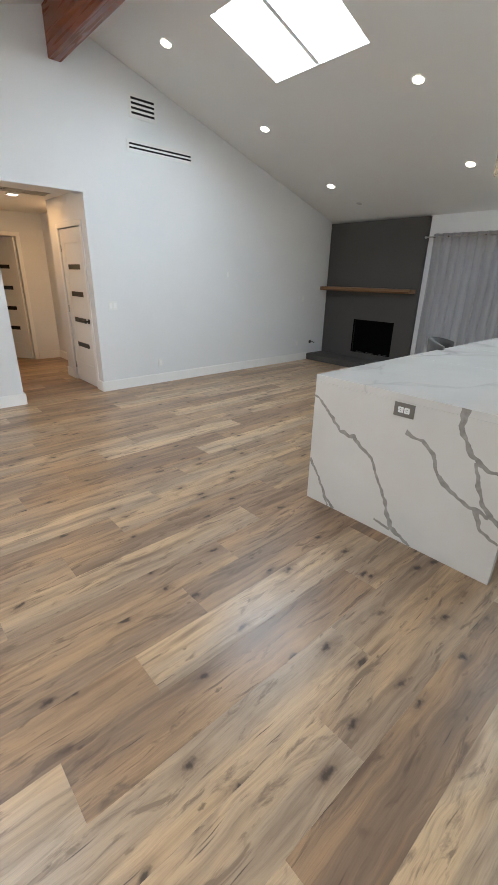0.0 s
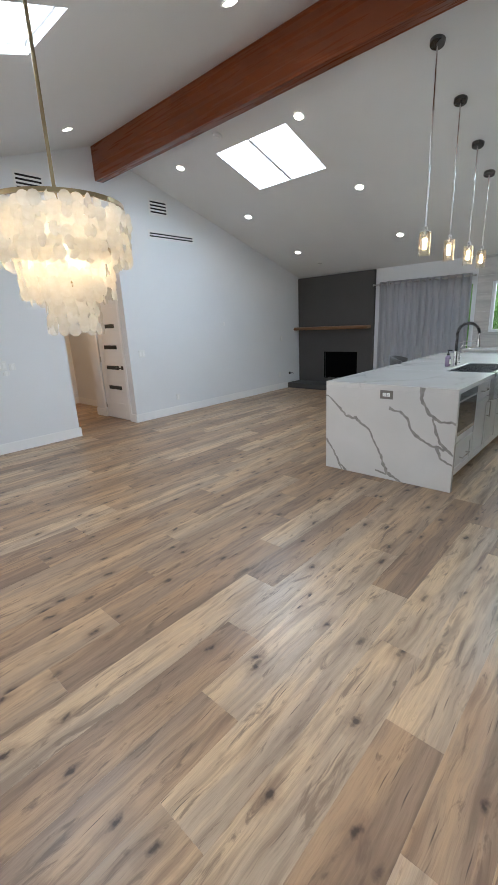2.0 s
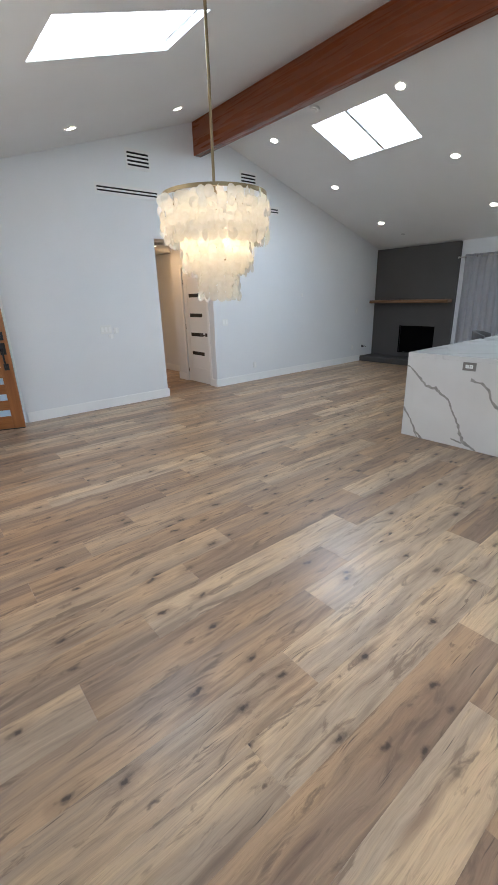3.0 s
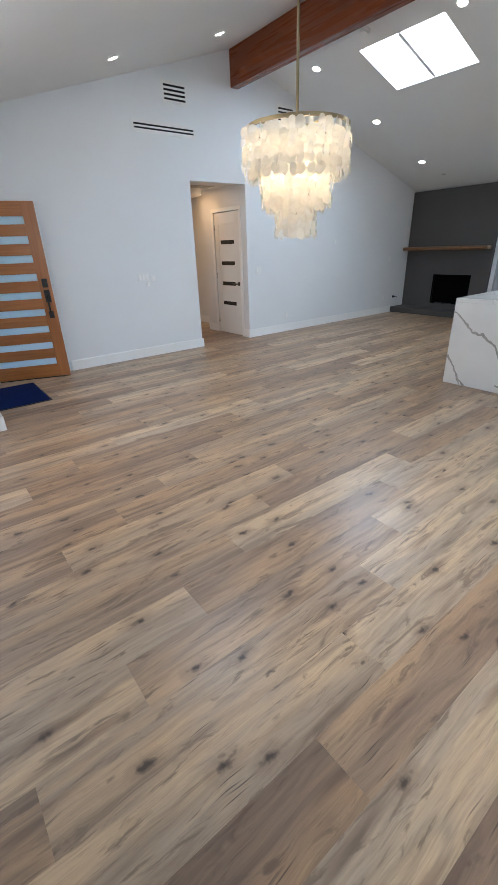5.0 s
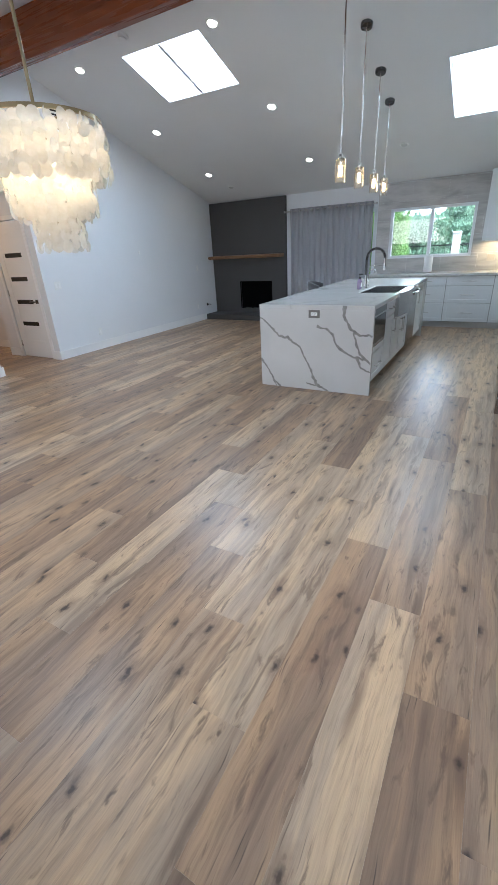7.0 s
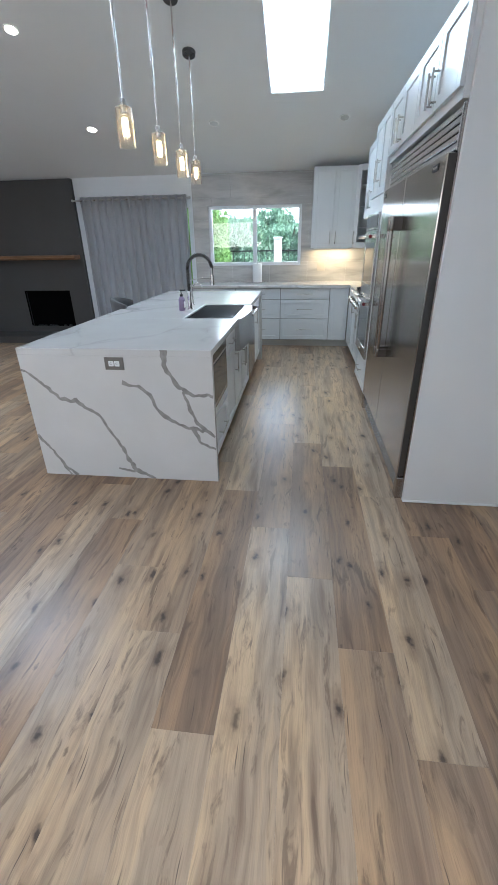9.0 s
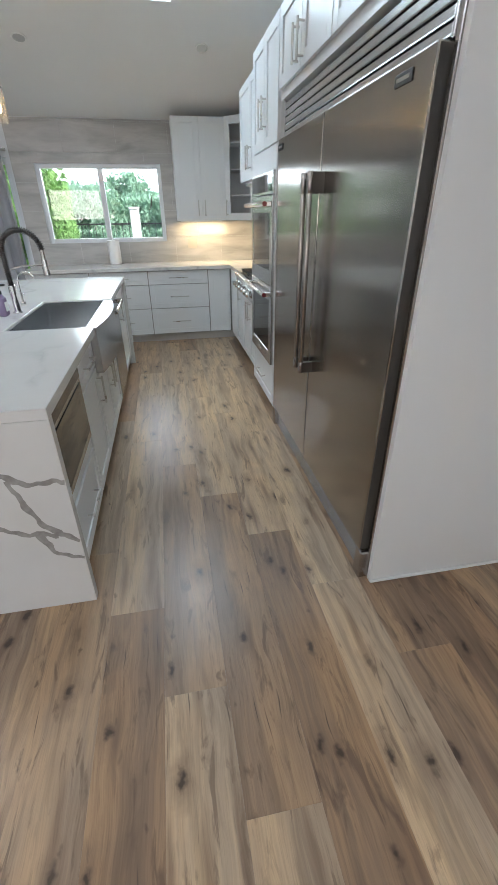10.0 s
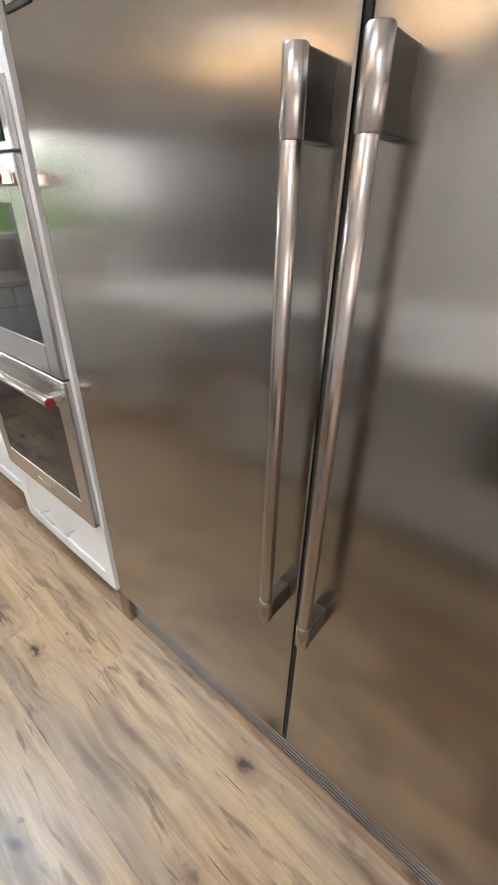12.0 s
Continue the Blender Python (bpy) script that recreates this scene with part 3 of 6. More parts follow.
# sub-floor
s = Shape()
s.box(WEST - WALL, EAST + WALL, SOUTH - WALL, NORTH + WALL, -0.12, -0.008)
s.box(1.2, 3.6, NORTH + WALL, 9.6, -0.12, -0.008)
structure(s.done("floor", M_SUB), "wide oak-look plank floor", "floor")

# ---- hall behind the opening ----
HR, HB, HZ = 2.64, 8.85, 2.41
HD_Y0, HD_Y1, HD_TOP = 6.17, 6.90, 2.03
s = Shape()
s.box(HR, HR + 0.12, NORTH + WALL, HD_Y0 - 0.02, 0, HZ)
s.box(HR, HR + 0.12, HD_Y0 - 0.02, HD_Y1 + 0.02, HD_TOP + 0.02, HZ)
s.box(HR, HR + 0.12, HD_Y1 + 0.02, 7.26, 0, HZ)
s.box(3.05, 3.17, 7.26, HB, 0, HZ)
s.box(HR + 0.12, 3.17, 7.14, 7.26, 0, HZ)
s.box(1.30, 1.42, NORTH + WALL, HB, 0, HZ)
s.box(HR + 0.6, HR + 0.7, NORTH + WALL, 7.14, 0, HZ)
structure(s.done("wall_hall_sides", M_WALL), "cream-lit white hall walls", "wall")
BD0, BD1 = 1.87, 2.60
s = Shape()
s.box(1.30, BD0, HB, HB + 0.12, 0, HZ)
s.box(BD0, BD1, HB, HB + 0.12, 2.04, HZ)
s.box(BD1, 3.17, HB, HB + 0.12, 0, HZ)
structure(s.done("wall_hall_end", M_WALL), "hall end wall with a dark doorway", "wall")
s = Shape()
s.box(1.30, 3.4, NORTH + WALL, HB + 0.12, HZ, HZ + 0.1)
s.box(1.30, 3.4, HB + 0.12, 10.6, HZ, HZ + 0.1)
structure(s.done("ceiling_hall", M_CEIL), "flat white hall ceiling", "ceiling")
s = Shape()
s.box(1.30, 1.42, HB + 0.12, 10.6, 0, HZ)
s.box(3.17, 3.29, HB + 0.12, 10.6, 0, HZ)
s.box(1.30, 3.29, 10.6, 10.7, 0, HZ)
s.box(1.30, 3.29, HB + 0.75, 10.6, -0.1, -0.004)
structure(s.done("wall_back_room", M_WALL), "unlit room beyond the hall", "wall")


# ---- baseboards and trim ----
BB_H, BB_T = 0.135, 0.020


def baseboard(runs):
    s = Shape()
    for x0, x1, y0, y1 in runs:
        s.box(x0, x1, y0, y1, 0.0, BB_H - 0.008)
        cx, cy = min(0.005, (x1 - x0) / 4), min(0.005, (y1 - y0) / 4)
        s.box(x0 + cx, x1 - cx, y0 + cy, y1 - cy, BB_H - 0.008, BB_H)
    return structure(s.done("baseboard", M_TRIM), "white painted square-edged baseboard", "baseboard")


baseboard([
    (FD1 + 0.02, HO0, NORTH - BB_T, NORTH), (HO0, HO0 + BB_T, NORTH - BB_T, NORTH + WALL),
    (HO1 - BB_T, 6.80, NORTH - BB_T, NORTH), (HR - BB_T, HR, NORTH + 0.005, HD_Y0 - 0.075),
    (HR - BB_T, HR, HD_Y1 + 0.075, 7.26), (HR, 3.05, 7.26, 7.26 + BB_T), (3.05 - BB_T, 3.05, 7.28, HB - BB_T),
    (BD1 + 0.07, 3.05, HB - BB_T, HB),
    (WEST, CLX, CLY - BB_T, CLY), (CLX, CLX + BB_T, CLY - BB_T, NORTH), (WEST, WEST + BB_T, SOUTH, CLY - BB_T),
    (WEST + BB_T, 2.43, SOUTH, SOUTH + BB_T),
])


# ---- hall doors ----
def lite_door(name, at, turn, label, width, height, handle_side):
    """A flat white hall door with four dark narrow lites, hinges and a lever. Local x along the width, face at -y."""
    e = thing(name, at, label, "door", "hall doors", turn)
    s = Shape()
    st = 0.115
    s.box(0, st, 0, 0.04, 0.008, height, 0.002)
    s.box(width - st, width, 0, 0.04, 0.008, height, 0.002)
    zs = [0.55, 0.89, 1.23, 1.57]
    s.box(st, width - st, 0.006, 0.034, 0.28, 1.86)
    s.box(st, width - st, 0, 0.04, 0.008, 0.28, 0.002)
    s.box(st, width - st, 0, 0.04, 1.86, height, 0.002)
    for z in zs:
        s.box(st, width - st, 0.001, 0.0395, z - 0.055, z - 0.032)
        s.box(st, width - st, 0.001, 0.0395, z + 0.032, z + 0.055)
    s.done("slab", M_DOORW, e)
    for z in zs:
        g = Shape()
        g.box(st + 0.05, width - st - 0.05, 0.0025, 0.037, z - 0.0315, z + 0.0315)
        tagged(g.done("lite", M_DARKPANE, e), "dark glass lite")
    hx = width - 0.06 if handle_side > 0 else 0.06
    h = Shape()
    h.box(hx - 0.03, hx + 0.03, -0.008, 0.001, 0.865, 0.925, 0.002)
    h.cyl((hx, -0.05, 0.895), "y", 0.010, 0.045, 12)
    h.box(min(hx, hx - handle_side * 0.12), max(hx, hx - handle_side * 0.12), -0.058, -0.042, 0.883, 0.907, 0.003)
    tagged(h.done("lever", M_DARKMETAL, e), "dark metal lever")
    hg = Shape()
    gx = 0.0 if handle_side > 0 else width
    for z in (0.22, 1.02, 1.80):
        hg.cyl((gx, -0.006, z - 0.045), "z", 0.007, 0.09, 10)
        hg.box(gx - 0.012, gx + 0.012, -0.003, 0.0, z - 0.045, z + 0.045)
    tagged(hg.done("hinge", M_NICKEL, e), "satin nickel hinges")
    return e


hd = lite_door("hall_door", (HR + 0.004, HD_Y1, 0), -90, "white panel door with four dark glass lites, shut", HD_Y1 - HD_Y0, HD_TOP, 1)
bd = lite_door("hall_door", (BD1 - 0.005, HB + 0.06, 0), 122, "white door with dark lites, ajar into an unlit room", 0.72, 2.03, -1)


def casing(name, horizontal, a, b, top, plane, sign, w=0.06, t=0.014):
    """Flat casing round a doorway. horizontal: the wall runs along x (else along y)."""
    s = Shape()
    lo, hi = sorted((plane, plane + sign * t))
    for u0, u1, z0, z1 in ((a - w, a, 0, top), (b, b + w, 0, top), (a - w, b + w, top, top + w)):
        if horizontal:
            s.box(u0, u1, lo, hi, z0, z1, 0.002)
        else:
            s.box(lo, hi, u0, u1, z0, z1, 0.002)
    return structure(s.done(name, M_TRIM), "white painted door casing", "trim")


casing("trim_hall_door", False, HD_Y0 - 0.012, HD_Y1 + 0.012, HD_TOP + 0.012, HR, -1)
casing("trim_back_door", True, BD0, BD1, 2.04, HB, -1)

# hall ceiling light, an added unseen one, and return grille
def hall_light(x, y, watts):
    e = thing("hall_downlight", (x, y, HZ), "square warm-lit hall ceiling light", "ceiling light", "hall lights")
    s = Shape()
    s.box(-0.065, 0.065, -0.065, 0.065, -0.012, 0.0, 0.003)
    s.done("trim_ring", M_PLASTIC, e)
    s = Shape()
    s.box(-0.048, 0.048, -0.048, 0.048, -0.0145, -0.0125)
    s.done("lens", M_HALLGLOW, e)
    area_lamp("hall_lamp", Matrix.Translation((x, y, HZ - 0.02)), 0.09, 0.09, watts, (1.0, 0.56, 0.22))


hall_light(2.17, 7.04, HALL_WATTS)
# second light is added out of view to brighten the hall's end wall
hall_light(2.86, 7.52, HALL_WATTS * 1.2)
e = thing("hall_vent", (2.18, 6.72, HZ), "grey return-air grille in the hall ceiling", "vent")
s = Shape()
for i in range(9):
    s.box(-0.30, 0.30, -0.09 + i * 0.02, -0.078 + i * 0.02, -0.010, -0.002, m=None)
s.box(-0.32, 0.32, -0.105, -0.092, -0.012, 0)
s.box(-0.32, 0.32, 0.095, 0.108, -0.012, 0)
s.done("slats", M_NICKEL, e)
# dark sheet on the closed ceiling, painted shade between the slats
s = Shape()
s.box(-0.30, 0.30, -0.09, 0.095, -0.0015, 0.0)
s.done("slot_shade", M_SHADE_AND_GASKET, e)


# ---- wall fixtures on the gable wall ----
def slat_vent(x0, x1, z0, z1, n, group, label):
    """A plaster-in grille: white face with n dark slots."""
    e = thing("air_vent", ((x0 + x1) / 2, NORTH, z0), label, "vent", group)
    w, h = (x1 - x0) / 2, z1 - z0
    pad = 0.028
    s = Shape()
    t = 0.008
    pitch = h / n
    slot = pitch * 0.52
    s.box(-w - pad, w + pad, -t, 0, -pad, pitch / 2 - slot / 2)
    for i in range(n - 1):
        s.box(-w, w, -t, 0, pitch * i + pitch / 2 + slot / 2, pitch * (i + 1) + pitch / 2 - slot / 2)
    s.box(-w - pad, w + pad, -t, 0, h - pitch / 2 + slot / 2, h + pad)
    s.box(-w - pad, -w, -t, 0, pitch / 2 - slot / 2, h - pitch / 2 + slot / 2)
    s.box(w, w + pad, -t, 0, pitch / 2 - slot / 2, h - pitch / 2 + slot / 2)
    s.done("face", M_PLASTIC, e)
    # dark sheet on the uncut wall stands for shade inside the slots
    d = Shape()
    d.box(-w, w, -0.003, -0.001, pitch / 2 - slot / 2, h - pitch / 2 + slot / 2)
    tagged(d.done("slot_shade", M_SHADE_AND_GASKET, e), "dark sheet for the shade in the slots")


slat_vent(1.35, 1.67, 3.25, 3.44, 4, "square vents", "white louvred wall vent with dark sheet for the shade in the slots")
slat_vent(3.33, 3.64, 3.25, 3.44, 4, "square vents", "white louvred wall vent with dark sheet for the shade in the slots")
slat_vent(0.87, 1.76, 2.90, 2.98, 2, "linear vents", "long white linear diffuser with two dark sheet for the shade in the slots")
slat_vent(3.27, 4.16, 2.90, 2.98, 2, "linear vents", "long white linear diffuser with two dark sheet for the shade in the slots")


def wall_plate(name, x, z, w, h, label, gang=1, y=NORTH):
    e = thing(name, (x, y, z), label, "wall plate")
    s = Shape()
    s.box(-w / 2, w / 2, -0.006, 0, -h / 2, h / 2, 0.002)
    s.done("plate", M_PLASTIC, e)
    for i in range(gang):
        k = Shape()
        cx = (i - (gang - 1) / 2) * w / gang
        k.box(cx - 0.016, cx + 0.016, -0.009, -0.0055, -0.033, 0.033, 0.001)
        k.done("rocker", M_TRIM, e)
    return e


wall_plate("light_switch", 0.735, 1.135, 0.165, 0.115, "white three-gang rocker switch plate", 3)
wall_plate("light_switch", 0.885, 1.11, 0.075, 0.085, "small white dimmer plate", 1)
wall_plate("thermostat", 0.80, 1.035, 0.075, 0.045, "small white sensor plate under the switches", 1)
wall_plate("light_switch", 2.873, 1.11, 0.12, 0.115, "white two-gang rocker switch plate", 2)
wall_plate("outlet", 3.53, 0.29, 0.075, 0.115, "white duplex wall outlet plate", 1)
wall_plate("outlet", 6.595, 1.14, 0.08, 0.12, "white blank wall plate", 1)
wall_plate("outlet", 6.50, 0.33, 0.075, 0.115, "white duplex wall outlet plate", 1)
wall_plate("outlet", 4.80, 1.52, 0.05, 0.03, "small white wall sensor", 1)
e = thing("gas_valve", (6.88, NORTH, 0.33), "small black gas key valve with a short cable", "valve")
s = Shape()
s.cyl((0, 0, 0), (0, -1, 0), 0.03, 0.012, 20, bevel=0.002)
s.cyl((0, -0.012, 0), (0, -1, 0), 0.012, 0.035, 12)
s.tube([(0, -0.045, 0), (0.03, -0.06, 0.005), (0.07, -0.05, -0.02), (0.11, -0.03, -0.015)], 0.006, 8)
s.done("valve_body", M_BLACK, e)


# ---- downlights and ceiling sensors ----
def ceiling_turn(x):
    f = -FALL_E if x > RIDGE_X else FALL_W
    return Matrix.Rotation(-math.atan(f), 4, "Y")


def disc_light(lit):
    e = thing("downlight", (0, 0, 0), "small round recessed downlight, lit" if lit else "small round recessed downlight, unlit", "downlight", "downlights")
    s = Shape()
    ring = []
    n = 28
    for r, z in ((0.064, 0.0), (0.060, -0.006), (0.052, -0.0065), (0.048, -0.002)):
        ring.append([s.bm.verts.new((r * math.cos(2 * math.pi * i / n), r * math.sin(2 * math.pi * i / n), z)) for i in range(n)])
    for p, q in zip(ring, ring[1:]):
        for i in range(n):
            s.bm.faces.new((p[i], p[(i + 1) % n], q[(i + 1) % n], q[i]))
    s.done("trim_ring", M_PLASTIC, e, 40)
    s = Shape()
    s.cyl((0, 0, -0.0035), "z", 0.0475, 0.002, 28)
    s.done("lens", M_LAMP_ON if lit else M_LAMP_OFF, e)
    return e


def put_on_ceiling(o, x, y):
    m = Matrix.Translation((x, y, roof(x) - 0.001)) @ ceiling_turn(x)
    o.rotation_mode = "QUATERNION"
    o.location, o.rotation_quaternion = m.translation, m.to_quaternion()


LIT = [(3.355, 5.18), (4.77, 5.18), (6.19, 5.18), (3.36, 3.12), (4.785, 3.125), (6.21, 3.13),
       (1.66, 5.08), (0.345, 5.15), (-1.01, 5.18), (1.60, 2.45), (0.31, 2.535)]
first = disc_light(True)
put_on_ceiling(first, *LIT[0])
for x, y in LIT[1:]:
    put_on_ceiling(copy_thing(first, Matrix()), x, y)
off = disc_light(False)
put_on_ceiling(off, 6.21, 1.585)
put_on_ceiling(copy_thing(off, Matrix()), 6.22, 0.036)
put_on_ceiling(copy_thing(off, Matrix()), 6.76, 5.04)
e = thing("smoke_detector", (0, 0, 0), "round white smoke detector on the ceiling", "smoke detector")
s = Shape()
s.cyl((0, 0, -0.03), "z", 0.062, 0.03, 28, bevel=0.006)
s.cyl((0, 0, -0.044), "z", 0.045, 0.014, 28, bevel=0.004)
s.done("case", M_PLASTIC, e, 40)
put_on_ceiling(e, 3.14, 4.19)


# ---- front door ----
def front_door():
    w, h, t = 1.03, 2.02, 0.045
    e = thing("front_door", (-1.555, 6.10, 0.012), "orange-brown fir front door with nine frosted glass strips, ajar", "door", "", -19.6)
    st = 0.135
    for a in (0, w - st):
        s = Shape()
        s.box(a, a + st, -t, 0, 0, h, 0.002)
        s.done("stile", M_DOORV, e)
    n, g = 9, 0.082
    bot, top = 0.16, 0.155
    pitch = (h - bot - top + (0.125)) / n
    edges = [(0, bot)]
    z = bot
    strips = []
    rail = pitch - g
    for i in range(n):
        strips.append((z, z + g))
        z += g
        edges.append((z, min(z + rail, h)))
        z += rail
    edges[-1] = (edges[-1][0], h)
    for a, b in edges:
        s = Shape()
        s.box(st, w - st, -t + 0.003, -0.003, a, b, 0.003)
        s.done("rail", M_DOOR, e)
    for a, b in strips:
        s = Shape()
        s.box(st, w - st, -0.027, -0.018, a, b)
        o = s.done("pane", M_FROST, e)
        o.visible_shadow = False
        tagged(o, "frosted glass strip")
    hx = w - 0.065
    s = Shape()
    s.box(hx - 0.032, hx + 0.032, -t - 0.012, -t, 1.10, 1.20, 0.003)
    s.cyl((hx, -t - 0.03, 1.15), "y", 0.016, 0.02, 16)
    s.box(hx - 0.032, hx + 0.032, -t - 0.012, -t, 0.93, 1.07, 0.003)
    s.tube([(hx, -t - 0.01, 1.0), (hx, -t - 0.055, 0.98), (hx, -t - 0.06, 0.86), (hx, -t - 0.01, 0.78)], 0.011, 10)
    s.box(hx - 0.028, hx + 0.028, -t - 0.012, -t, 0.74, 0.82, 0.003)
    tagged(s.done("handle_set", M_BLACK, e, 40), "black square handle set with deadbolt")
    s = Shape()
    s.box(0.005, w - 0.005, -t - 0.006, 0.0, -0.010, -0.001)
    tagged(s.done("sweep", M_BLACK, e), "dark door sweep")


front_door()
s = Shape()
s.box(FD0, FD0 + 0.014, NORTH + 0.002, NORTH + WALL - 0.002, 0, FD_TOP)
s.box(FD1 - 0.014, FD1, NORTH + 0.002, NORTH + WALL - 0.002, 0, FD_TOP)
s.box(FD0 + 0.014, FD1 - 0.014, NORTH + 0.002, NORTH + WALL - 0.002, FD_TOP - 0.014, FD_TOP)
s.box(FD0 + 0.014, FD1 - 0.014, NORTH + 0.03, NORTH + WALL - 0.002, -0.004, 0.008)
structure(s.done("trim_front_door", M_TRIM), "white door jamb", "trim")

e = thing("door_mat", (-1.355, 5.24, 0.0), "navy blue rectangular door mat on the floor", "mat")
s = Shape()
s.box(-0.285, 0.285, -0.45, 0.45, 0.001, 0.009, 0.004)
s.done("backing", M_BLACK, e)
s = Shape()
s.box(-0.27, 0.27, -0.435, 0.435, 0.007, 0.014, 0.004)
s.done("pile", M_MAT, e)


# ---- fireplace ----
FX = 7.345
FB_Y0, FB_Y1, FB_Z0, FB_Z1 = 4.42, 5.25, 0.20, 0.80
FP_Y0, FP_Y1 = 4.075, 5.955
e = thing("fireplace", (FX, 5.0, 0), "charcoal painted fireplace with raised hearth, unlit", "fireplace")
s = Shape()
ft = roof(FX) - 0.012
d0, d1 = -0.075, 0.0
s.box(d0, d1, FP_Y0 - 5, FB_Y0 - 5, 0, ft)
s.box(d0, d1, FB_Y1 - 5, FP_Y1 - 5, 0, ft)
s.box(d0, d1, FB_Y0 - 5, FB_Y1 - 5, FB_Z1, ft)
s.box(d0, d1, FB_Y0 - 5, FB_Y1 - 5, 0, FB_Z0)
s.done("breast", M_GREYSTONE, e)
s = Shape()
s.box(-0.56, -0.076, FP_Y0 - 5 - 0.02, FP_Y1 - 5, 0.0, 0.115, 0.006)
s.done("hearth", M_GREYSTONE, e)
# shallow box, its black colour stands for the shade of real depth
s = Shape()
s.box(-0.05, 0.0, FB_Y0 - 5.0, FB_Y1 - 5.0, FB_Z0, FB_Z0 + 0.01)
s.box(-0.012, -0.002, FB_Y0 - 5.0, FB_Y1 - 5.0, FB_Z0 + 0.01, FB_Z1)
s.box(-0.078, -0.06, FB_Y0 - 5.0, FB_Y0 - 4.985, FB_Z0 + 0.01, FB_Z1)
s.box(-0.078, -0.06, FB_Y1 - 5.015, FB_Y1 - 5.0, FB_Z0 + 0.01, FB_Z1)
s.box(-0.078, -0.06, FB_Y0 - 4.985, FB_Y1 - 5.015, FB_Z1 - 0.02, FB_Z1)
tagged(s.done("firebox", M_FIREBOX_SHADE, e), "shallow firebox painted black for deep shade")
s = Shape()
random.seed(4)
for i in range(26):
    s.ball((-0.035 - random.random() * 0.04, FB_Y0 - 4.95 + random.random() * 0.72, FB_Z0 + 0.012), 0.012 + random.random() * 0.012, (1, 1.2, 0.7), 8)
tagged(s.done("lava_rock", M_BLACK, e), "dark lava rock and ash", kind="stuff")

e = thing("mantel_shelf", (FX - 0.075, 5.0, 1.29), "live-edge brown wooden mantel shelf on the fireplace", "shelf")
s = Shape()
ny = 40
y0, y1 = 4.12 - 5, 5.958 - 5
rows = []
for i in range(ny + 1):
    y = y0 + (y1 - y0) * i / ny
    dd = 0.20 + 0.018 * noise.noise((y * 3.1, 0, 0)) + 0.006 * noise.noise((y * 14, 3, 0))
    b = 0.022 * noise.noise((y * 4.0, 7, 0)) + 0.02
    rows.append([s.bm.verts.new(c) for c in ((0, y, 0.0), (-dd + b, y, 0.0), (-dd - 0.004, y, 0.028), (-dd + 0.012, y, 0.062), (0, y, 0.066))])
for p, q in zip(rows, rows[1:]):
    for k in range(5):
        s.bm.faces.new((p[k], p[(k + 1) % 5], q[(k + 1) % 5], q[k]))
s.bm.faces.new(rows[0])
s.bm.faces.new(rows[-1])
s.done("slab", M_MANTEL, e, 35)

# ---- patio door and curtains ----
e = thing("patio_door", (EAST + 0.05, (SL_Y0 + SL_Y1) / 2, 0), "white vinyl sliding glass patio door behind curtains, shut", "door")
hw = (SL_Y1 - SL_Y0) / 2
s = Shape()
for a, b, c, d in ((-hw, -hw + 0.05, 0, SL_TOP), (hw - 0.05, hw, 0, SL_TOP), (-hw + 0.05, hw - 0.05, 0, 0.06), (-hw + 0.05, hw - 0.05, SL_TOP - 0.06, SL_TOP), (-0.04, 0.04, 0.06, SL_TOP - 0.06)):
    s.box(0, 0.07, a, b, c, d, 0.004)
s.done("frame", M_VINYL, e)
for a, b in ((-hw + 0.05, -0.04), (0.04, hw - 0.05)):
    s = Shape()
    s.box(0.030, 0.036, a, b, 0.06, SL_TOP - 0.06)
    o = s.done("pane", M_GLASS, e)
    o.visible_shadow = False

e = thing("curtain_rod", (EAST - 0.09, 3.14, 2.125), "thin brushed metal curtain rod with end caps", "curtain rod")
s = Shape()
s.cyl((0, -0.93, 0), "y", 0.011, 1.86, 14)
for y in (-0.95, 0.93):
    s.cyl((0, y, 0), "y", 0.018, 0.025, 14, bevel=0.004)
for y in (-0.84, 0.84):
    s.box(0.0, 0.09, y - 0.008, y + 0.008, -0.01, 0.01)
    s.box(0.08, 0.09, y - 0.02, y + 0.02, -0.035, 0.035)
s.done("rod", M_NICKEL, e, 40)


